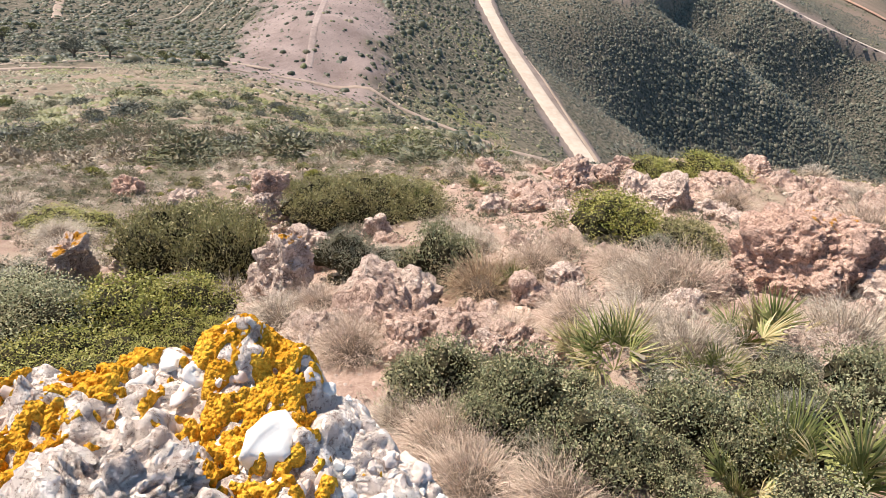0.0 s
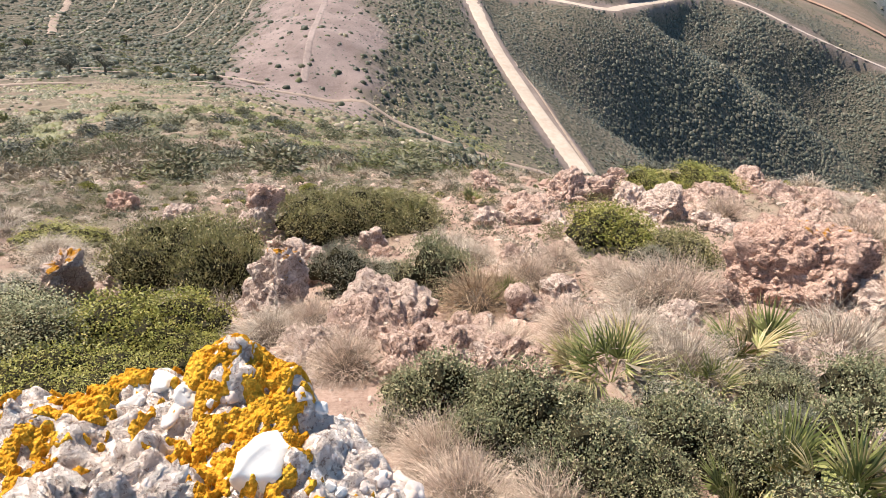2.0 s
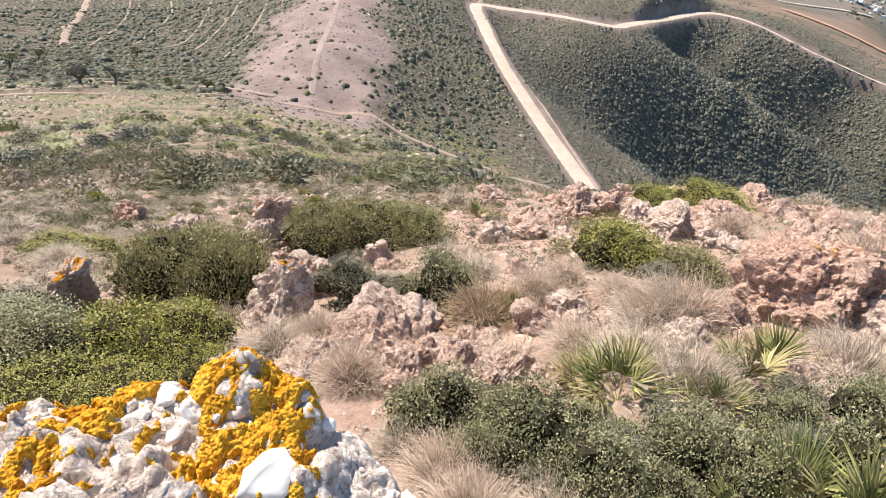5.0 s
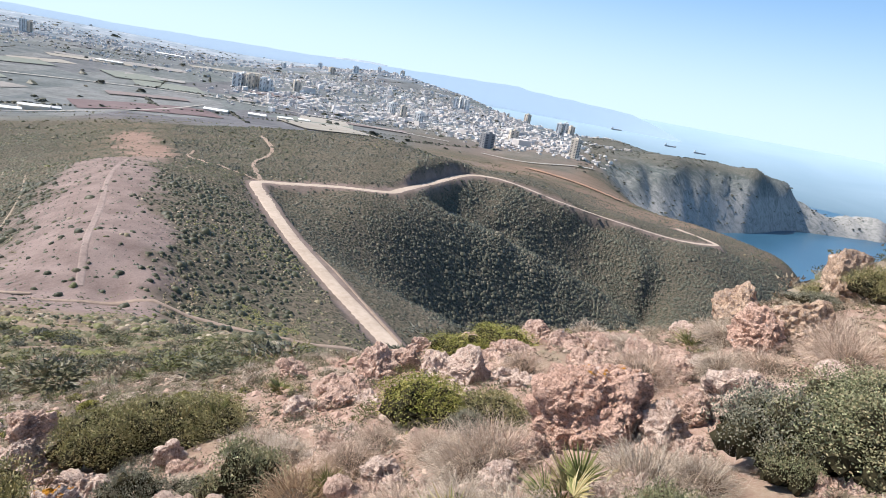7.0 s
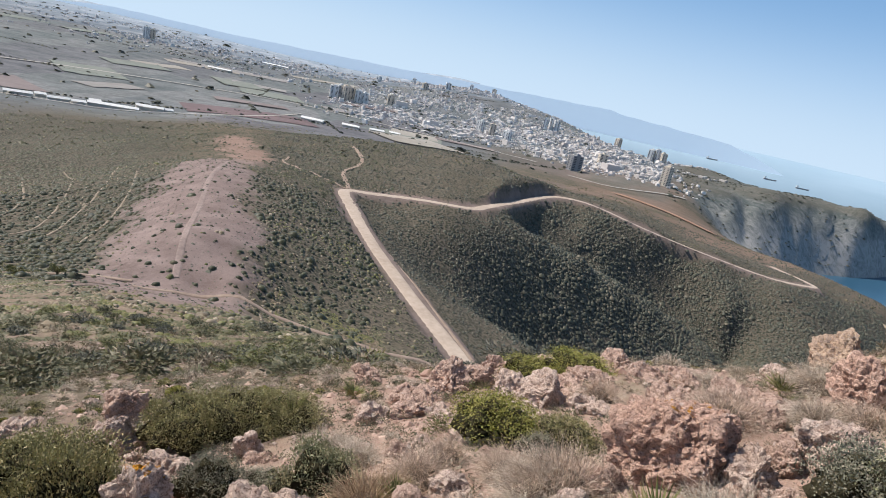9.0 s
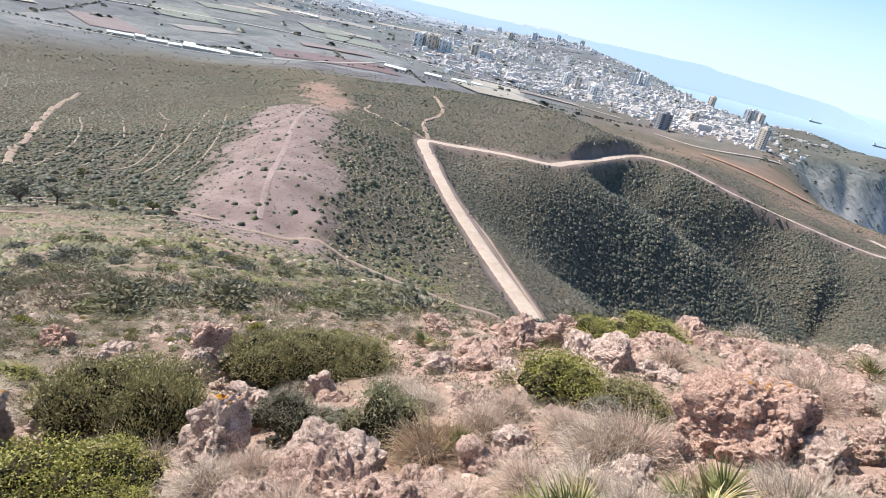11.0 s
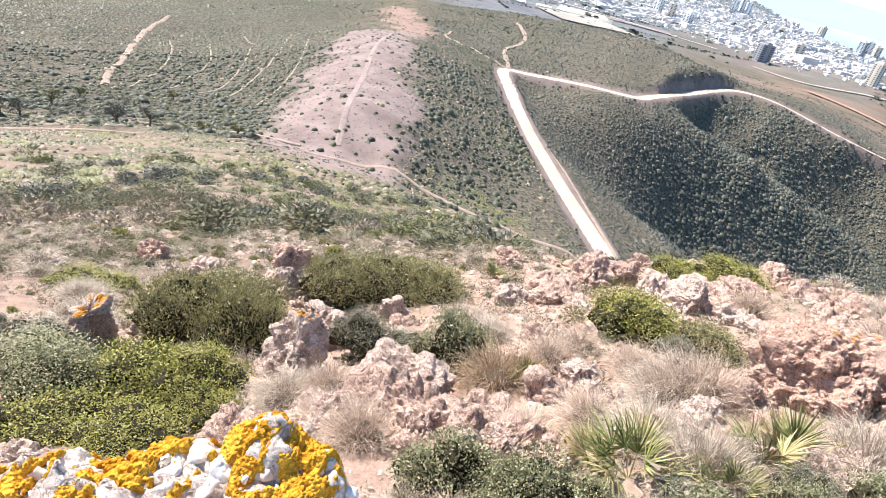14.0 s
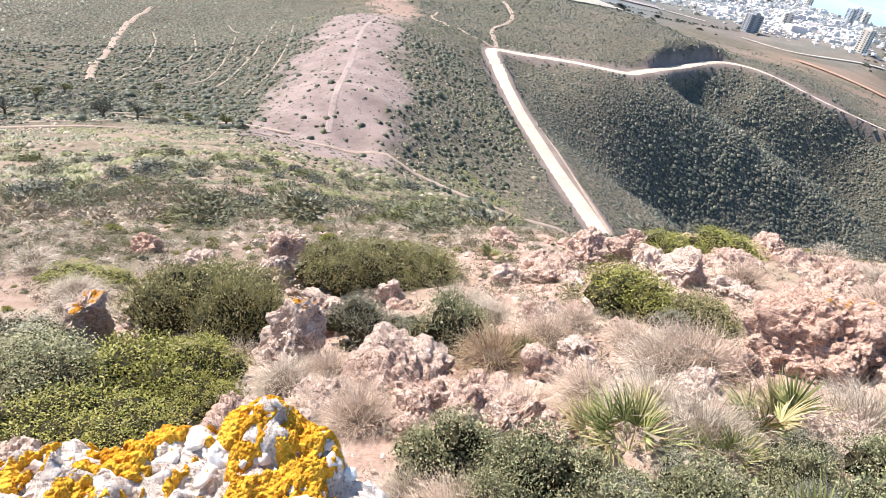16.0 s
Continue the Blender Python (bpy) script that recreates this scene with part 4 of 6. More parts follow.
tower(17.3, 1250, 24, 16, 30, 20, GREY_WALL, "dark grey block of flats on the edge of town")
tower(25.0, 1340, 16, 15, 40, 35, CREAM_WALL, "tall cream tower block beside the coastal slope")
for b, d, tall in ((14.0, 2140, 38), (14.5, 2160, 40), (14.9, 2150, 36), (23.3, 2000, 36), (23.8, 2010, 40), (24.3, 2000, 34), (-4.6, 1790, 34), (-4.1, 1800, 38), (-3.6, 1790, 38), (-3.0, 1810, 36),
                   (-2.5, 1790, 34), (-2.0, 1800, 30), (0.3, 1900, 30), (8.5, 1750, 30), (9.6, 1700, 32), (11.0, 1620, 28), (19.5, 1500, 26), (20.4, 2300, 34), (-19.6, 2600, 42), (-19.2, 2620, 36),
                   (3.0, 2600, 26), (5.0, 2750, 28), (7.0, 2900, 26), (9.0, 3100, 26), (2.0, 3200, 26), (-1.0, 2800, 24)):
    tower(b, d, 17 + (d % 7), 15, tall, (b * 37) % 90, CREAM_WALL if int(b * 10) % 3 == 0 else WHITE_WALL, "pale tower block among the town houses")


def shed(bearing, distance, wide, deep, tall, turn, label):
    x, y = place(bearing, distance)
    body = new("farm_shed")
    body.matrix_basis = pose(x, y, height_at(x, y) - 0.6, 0, 0, turn)
    bm = bmesh.new()
    add_box(bm, 0, 0, 0, tall, wide, deep)
    part("body", bm, CREAM_WALL, body)
    bm = bmesh.new()
    v = [bm.verts.new(c) for c in ((-wide / 2 - 0.5, -deep / 2 - 0.6, tall), (wide / 2 + 0.5, -deep / 2 - 0.6, tall), (wide / 2 + 0.5, 0, tall + 2.2), (-wide / 2 - 0.5, 0, tall + 2.2),
                                   (-wide / 2 - 0.5, deep / 2 + 0.6, tall), (wide / 2 + 0.5, deep / 2 + 0.6, tall))]
    for q in ((0, 1, 2, 3), (3, 2, 5, 4), (0, 3, 4), (1, 5, 2), (0, 4, 5, 1)):
        bm.faces.new([v[i] for i in q])
    part("roof", bm, ROOF_METAL, body, "pale sheet-metal roof")
    return tagged(body, label, "farm building", "sheds on the plain")


for b, d, w, dp in ((-21.9, 955, 46, 14), (-20.3, 948, 20, 12), (-23.9, 946, 16, 10), (-25.2, 960, 26, 8), (-18.9, 962, 22, 12), (-18.2, 950, 12, 9), (-17.6, 957, 14, 8), (-27.8, 952, 30, 9), (-26.4, 970, 12, 10),
                    (-19.4, 985, 18, 10), (-22.8, 985, 14, 10), (-6.0, 1150, 38, 24), (-2.7, 1165, 30, 20), (-0.4, 1185, 26, 14), (1.2, 1200, 20, 12), (-9.5, 2700, 120, 60), (-14.0, 1900, 60, 30)):
    shed(b, d, w, dp, 3.5 + (d % 3), -b * 0.9 + (d * 7) % 25 - 8, "low pale farm shed at the foot of the hills")

PLAIN_ROAD = plain_material("plain_road", (0.34, 0.32, 0.29), (0.48, 0.45, 0.41), 0.1)
ribbon("plain_road", line_of([(-34, 1330, 0), (-24, 1400, 0), (-14, 1430, 0), (-7, 1440, 0), (-1, 1380, 0), (6, 1330, 0), (14, 1250, 0)], 20), 3.6, PLAIN_ROAD, 2.0, "pale road crossing the plain", "road")
ribbon("farm_road", line_of([(-33, 935, 0), (-26, 935, 0), (-20, 930, 0), (-14, 960, 0), (-10, 1080, 0), (-7, 1250, 0)], 15), 2.4, PLAIN_ROAD, 1.5, "pale farm road past the sheds", "road")
ribbon("coast_road", line_of([(17, 1120, 0), (21, 1090, 0), (25, 1180, 0), (27, 1240, 0)], 12), 3, PLAIN_ROAD, 2.0, "pale road at the edge of the town", "road")
PLOUGHED = plain_material("ploughed_earth", (0.14, 0.1, 0.1), (0.2, 0.15, 0.15), 0.05)
RED_EARTH = plain_material("red_earth", (0.33, 0.19, 0.125), (0.45, 0.29, 0.2), 0.05)
FIELDS = [plain_material(k, a, b, 0.04) for k, a, b in (("fallow_field", (0.25, 0.235, 0.22), (0.34, 0.325, 0.31)), ("green_field", (0.18, 0.2, 0.175), (0.25, 0.265, 0.23)),
                                                                ("stubble_field", (0.3, 0.275, 0.235), (0.4, 0.37, 0.325)), ("brown_field", (0.19, 0.155, 0.15), (0.26, 0.22, 0.21)))]
lot = random.Random(8)
for i in range(26):
    fb, fd = lot.uniform(-42, 6), lot.uniform(1050, 2300)
    ribbon("crop_field", line_of([(fb, fd, 0), (fb + lot.uniform(3, 6), fd * lot.uniform(0.99, 1.06), 0)], 25), lot.uniform(22, 75), FIELDS[i % 4], 1.0 + 0.05 * i, "pale crop field on the plain", "field")
hx, hy = [], []
for i in range(46):
    hb, hd = lot.uniform(-44, 14), lot.uniform(980, 2600)
    sx, sy = place(hb, hd)
    ang, count = lot.choice((0.25, 0.25, 1.75)) + lot.uniform(-0.2, 0.2), lot.randint(14, 40)
    for k in range(count):
        hx.append(sx + math.cos(ang) * k * 8 + lot.uniform(-2, 2))
        hy.append(sy + math.sin(ang) * k * 8 + lot.uniform(-2, 2))
hx, hy = np.array(hx), np.array(hy)
scatter("hedge_trees", hx, hy, rng.lognormal(1.7, 0.3, len(hx)), np.full(len(hx), 0.8), SCRUB_DARK, lumpy, "rows of dark trees between the fields", "trees")
ribbon("ploughed_field", line_of([(-16.5, 1060, 0), (-11, 1075, 0), (-6, 1090, 0)], 15), 75, PLOUGHED, 1.2, "dark ploughed field on the plain", "field")
ribbon("red_earth_strip", line_of([(21.5, 960, 0), (24.5, 900, 0), (27.5, 850, 0), (30, 800, 0)], 12), 11, RED_EARTH, 1.4, "strip of bare red earth above the coast", "bare ground")
ribbon("hill_track", line_of([(-1.9, 312, 0), (-2.6, 360, 0), (-1.2, 410, 0), (-2.2, 480, 0)], 4), 1.3, TRACK, 0.25, "pale track climbing the far hill", "track")
ribbon("saddle_path", line_of([(-1.9, 310, 0), (-3.2, 314, 0), (-4.5, 322, 0), (-6.4, 345, 0), (-7.9, 372, 0), (-7.5, 402, 0)], 4), 0.8, TRACK, 0.3, "faint path across the saddle of the hill", "path")
ribbon("shoulder_path", line_of([(2.9, 228, 0), (5.4, 204, 0), (7.6, 187, 0), (10.0, 171, 0), (13.4, 153, 0)], 3), 0.7, TRACK, 0.14, "narrow trodden path beside the dirt road", "path")
SPUR_TRACK = plain_material("faint_wheel_track", (0.21, 0.16, 0.143), (0.345, 0.272, 0.245), 0.8)
ribbon("spur_track", line_of([(-15.6, 140, 0), (-15.2, 160, 0), (-14.2, 200, 0), (-13.6, 240, 0), (-12.4, 290, 0)], 3), 1.0, SPUR_TRACK, 0.14, "faint wheel track along the bare spur", "track")
ribbon("hollow_track", line_of([(-35.2, 205, 0), (-34.9, 220, 0), (-33.8, 256, 0), (-32.8, 300, 0), (-32.2, 330, 0), (-30.4, 380, 0)], 4), 1.2, TRACK, 0.3, "pale track in the terraced hollow", "track")
for gap, ways in enumerate((((-33, 140), (-25, 139), (-19, 137)), ((-46, 128), (-36, 126), (-28, 126), (-20, 127)), ((-50, 118), (-40, 117), (-30, 117), (-22, 119)), ((-44, 146), (-35, 143), (-27, 146)))):
    ribbon("terrace_path", line_of([(b, d, 0) for b, d in ways], 4), 0.7 - 0.08 * gap, TRACK, 0.25, "pale level path across the terraced slope", "path")
STRIP = plain_material("stony_terrace_edge", (0.22, 0.175, 0.13), (0.36, 0.3, 0.23), 0.5)
for edge in (((-33.5, 205), (-31.2, 235), (-30.2, 275), (-30.4, 315)), ((-30.5, 205), (-28.6, 230), (-27.2, 258), (-27.3, 310)), ((-28.6, 200), (-25.6, 220), (-23.9, 295), (-24.6, 330)),
             ((-26.0, 198), (-24.8, 208), (-23.0, 235), (-21.8, 265), (-20.8, 320)), ((-23.2, 186), (-21.2, 210), (-19.8, 245), (-19.4, 290))):
    ribbon("terrace_edge", line_of([(b, d, 0) for b, d in edge], 4), 0.42, STRIP, 0.2, "pale stony terrace edge in the hollow", "terrace")

# far mountains across the bay, coloured pale blue and glowing to imitate haze
n = Net("haze_glow_mountain", 1.0, 0.0)
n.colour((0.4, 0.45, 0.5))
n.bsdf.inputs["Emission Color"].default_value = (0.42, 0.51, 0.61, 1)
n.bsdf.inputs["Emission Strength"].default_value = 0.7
bs = np.arange(-40, 40, 0.15)
top = np.interp(bs, [-40, -29, -25.7, -22, -14, -4.7, 5.2, 10.2, 15.1, 19, 20.5, 24.8, 29, 31, 33, 34.5, 40], [-1.3, -1.2, -0.84, -0.45, -0.55, -0.4, -0.17, -0.06, 0.08, 0.22, 0.0, -0.16, -0.4, -0.9, -1.6, -2.3, -2.3]) + 0.03 * rough_noise(bs * 0.8, bs * 0, 3, 4)
rows = []
for k, (dist, f) in enumerate(((4318, 0.0), (4319, 0.6), (4320, 1.0))):
    el = np.radians(-2.2 + (top + 2.2) * f)
    rows.append(np.stack([dist * np.sin(np.radians(bs)), dist * np.cos(np.radians(bs)), dist * np.tan(el) + 1.65], 1))
rows[0][:, 2] -= 60
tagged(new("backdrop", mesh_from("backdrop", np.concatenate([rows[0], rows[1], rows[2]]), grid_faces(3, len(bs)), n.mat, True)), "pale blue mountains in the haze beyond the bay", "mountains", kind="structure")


def tree(bearing, distance, tall, wide, seed, material, label):
    """A broad low tree: a tapered trunk, limbs and a ragged crown of leaf tufts."""
    x, y = place(bearing, distance)
    body = new("tree")
    body.matrix_basis = pose(x, y, height_at(x, y) - 0.1)
    r = np.random.default_rng(seed)
    bm = bmesh.new()
    bmesh.ops.create_cone(bm, segments=7, radius1=0.07 * wide, radius2=0.03 * wide, depth=tall * 0.5, matrix=Matrix.Translation((0, 0, tall * 0.25)), cap_ends=False)
    knots = []
    for k in range(9):
        a, q = r.uniform(0, 6.28), wide * 0.36 * math.sqrt(r.uniform(0.05, 1))
        tip = Vector((q * math.cos(a), q * math.sin(a), tall * r.uniform(0.45, 0.85)))
        foot = Vector((0, 0, tall * 0.3))
        m = Matrix.Translation((tip + foot) / 2) @ (tip - foot).to_track_quat("Z", "Y").to_matrix().to_4x4()
        bmesh.ops.create_cone(bm, segments=5, radius1=0.025 * wide, radius2=0.01 * wide, depth=(tip - foot).length, matrix=m, cap_ends=False)
        knots.append(tip)
    part("trunk", bm, TWIG, body, "grey trunk and limbs")
    tv, tf = fine_template(seed, 150, 1.3)
    vs, fs = [], []
    for k, tip in enumerate(knots):
        s = wide * r.uniform(0.32, 0.5)
        vs.append(tv * (s, s, s * 0.9) + np.array(tip) - (0, 0, s * 0.25))
        fs.append(tf + k * len(tv))
    ob = new("crown", mesh_from("crown", np.concatenate(vs), np.concatenate(fs), material))
    ob.parent = body
    return tagged(body, label, "tree", "trees in the hollow")


for k, (b, d, tall, wide) in enumerate(((-34.4, 137, 4.2, 5.2), (-31.8, 139, 3.8, 4.0), (-42.5, 140, 4.0, 4.4), (-41.2, 142, 3.6, 4.0), (-24.6, 137, 2.6, 4.6), (-27.5, 136, 2.4, 4.2), (-23.0, 131, 2.0, 3.0), (-39.0, 165, 3.4, 4.0), (-37.0, 175, 3.2, 4.0), (-30.0, 190, 2.8, 3.6))):
    tree(b, d, tall, wide, 500 + k, SCRUB_DARK if k in (0, 1, 2, 3, 6) else SCRUB_FRESH, "dark rounded evergreen tree on a terrace" if k in (0, 1, 2, 3, 6) else "yellow-green bushy tree on a terrace")


def ship(bearing, distance):
    x, y = place(bearing, distance)
    z = SEA + 212 * max(0, (distance - 2300) / 2680) ** 2
    body = new("cargo_ship")
    body.matrix_basis = pose(x, y, z, 0, 0, 20 - bearing)
    bm = bmesh.new()
    v = [bm.verts.new(c) for c in ((-32, -5, 0), (24, -5, 0), (34, 0, 0), (24, 5, 0), (-32, 5, 0), (-34, -6, 7), (25, -6, 7), (38, 0, 9), (25, 6, 7), (-34, 6, 7))]
    for i in range(5):
        bm.faces.new((v[i], v[(i + 1) % 5], v[5 + (i + 1) % 5], v[5 + i]))
    bm.faces.new(v[5:])
    part("hull", bm, GREY_WALL, body)
    bm = bmesh.new()
    add_box(bm, -26, 0, 7, 17, 9, 9)
    part("bridge", bm, WHITE_WALL, body, "white bridge")
    return tagged(body, "grey cargo ship at anchor on the sea", "ship", "ships at anchor")


for b, d in ((32.6, 4050), (35.0, 4000), (28.0, 4300)):
    ship(b, d)

# ---- rocks of the hilltop ----
def noise3(p, seed=0):
    """Smooth value noise in three dimensions, -1..1."""
    i = np.floor(p)
    u = p - i
    u = u * u * (3 - 2 * u)

    def h(o):
        v = np.sin((i[:, 0] + o[0]) * 127.1 + (i[:, 1] + o[1]) * 311.7 + (i[:, 2] + o[2]) * 74.7 + seed * 19.19) * 43758.5453
        return v - np.floor(v)
    total = 0
    for o in ((0, 0, 0), (1, 0, 0), (0, 1, 0), (1, 1, 0), (0, 0, 1), (1, 0, 1), (0, 1, 1), (1, 1, 1)):
        w = np.ones(len(p))
        for k in range(3):
            w = w * (u[:, k] if o[k] else 1 - u[:, k])
        total = total + w * h(o)
    return 2 * total - 1


_spheres = {}


def ball(level):
    """Unit sphere of triangles: vertices and faces."""
    if level not in _spheres:
        bm = bmesh.new()
        bmesh.ops.create_icosphere(bm, subdivisions=level, radius=1)
        _spheres[level] = (np.array([v.co[:] for v in bm.verts]), np.array([[v.index for v in f.verts] for f in bm.faces]))
        bm.free()
    return _spheres[level]


def rock_form(size, seed, level, cuts=9, pebble=0.05, knobs=0.85, top=None):
    """A weathered boulder: a ball cut by planes, roughened, with pebbles standing out of it. size: width, depth, height in metres."""
    r = np.random.default_rng(seed)
    v, f = ball(level)
    p = v.copy()
    for _ in range(cuts):
        n = r.normal(size=3)
        n /= np.linalg.norm(n)
        over = p @ n - r.uniform(0.5, 0.85)
        p -= np.where(over > 0, over * 0.93, 0)[:, None] * n
    for n in top or ():
        n = np.array(n, float)
        n /= np.linalg.norm(n)
        over = p @ n - 0.62
        p -= np.where(over > 0, over * 0.95, 0)[:, None] * n
    p /= np.abs(p).max(0)
    half = np.array(size) * (0.5, 0.5, 0.62)
    q = p * half
    s = float(np.mean(half))
    out = v * (1 / half)
    out /= np.linalg.norm(out, axis=1)[:, None]
    bump = 0.13 * s * noise3(q / s * 1.6, seed) + 0.09 * s * noise3(q / s * 4, seed + 1) + min(0.08 * s, 0.018) * noise3(q / s * 9, seed + 2) + min(0.055 * s, 0.011) * noise3(q / s * 19, seed + 3) + min(0.03 * s, 0.007) * noise3(q / s * 37, seed + 5) - 0.05 * s * np.abs(noise3(q / s * 5.5, seed + 4))
    if pebble:
        count = int(min(1100, 4.2 * half[0] * half[2] / pebble ** 2)) + 20
        c = q[r.integers(0, len(q), count)] + r.normal(size=(count, 3)) * pebble * 0.25
        rad = pebble * r.lognormal(-0.2, 0.45, count)
        best = np.zeros(len(q))
        for k in range(count):
            d2 = ((q - c[k]) ** 2).sum(1) / rad[k] ** 2
            best = np.maximum(best, np.where(d2 < 1, np.sqrt(np.clip(1 - d2, 0, 1)) * rad[k], 0))
        bump = bump + knobs * best - 0.5 * pebble * np.clip(1 - best / (0.35 * pebble), 0, 1) * (0.4 + 0.6 * (noise3(q * 7, seed + 8) > -0.1))
    if pebble:
        bump = bump + r.normal(0, 0.0042, len(q)) * (0.5 + (noise3(q * 9, seed + 12) > 0))
    return q + out * bump[:, None], f


def crust_mask(v, f, amount):
    """Lichen grows on the faces that look up."""
    n = np.zeros_like(v)
    fn = np.cross(v[f[:, 1]] - v[f[:, 0]], v[f[:, 2]] - v[f[:, 0]])
    for k in range(3):
        np.add.at(n, f[:, k], fn)
    n /= np.linalg.norm(n, axis=1)[:, None] + 1e-9
    h = (v[:, 2] - v[:, 2].min()) / np.ptp(v[:, 2])
    return np.clip(n[:, 2] * 0.8 + 0.3, 0, 1) * step(h, 0.45, 0.9) * amount


def boulder(x, y, w, d, h, seed, material, label, lichen=0.0, turn=None, lean=(0, 0), top=None, sink=0.22, pebble=0.024):
    h *= 1.13
    level = 6 if w * h > 0.55 and math.hypot(x, y) < 5.5 else 5 if w * h > 0.15 or (math.hypot(x, y) < 5.5 and w > 0.3) else 4
    v, f = rock_form((w, d, h), seed, level, pebble=pebble, top=top)
    v[:, 2] -= v[:, 2].min()
    me = mesh_from("boulder", v, f, material)
    float_layer(me, "crust", crust_mask(v, f, lichen))
    ob = new("boulder", me)
    low = min(height_at(x + a * w * 0.35, y + b * d * 0.35) for a in (-1, 0, 1) for b in (-1, 0, 1))
    ob.matrix_basis = pose(x, y, low - sink * h - 0.02, lean[0], lean[1], (seed * 47) % 360 if turn is None else turn)
    TAKEN.append((x, y, 0.45 * max(w, d)))
    return tagged(ob, label, "rock", "boulders of the hilltop")


TAKEN = []
PINK, RED, PALE = "pink pebbly conglomerate boulder among dry scrub", "rough red-brown conglomerate boulder on bare soil", "pale pinkish conglomerate rock in the grass"
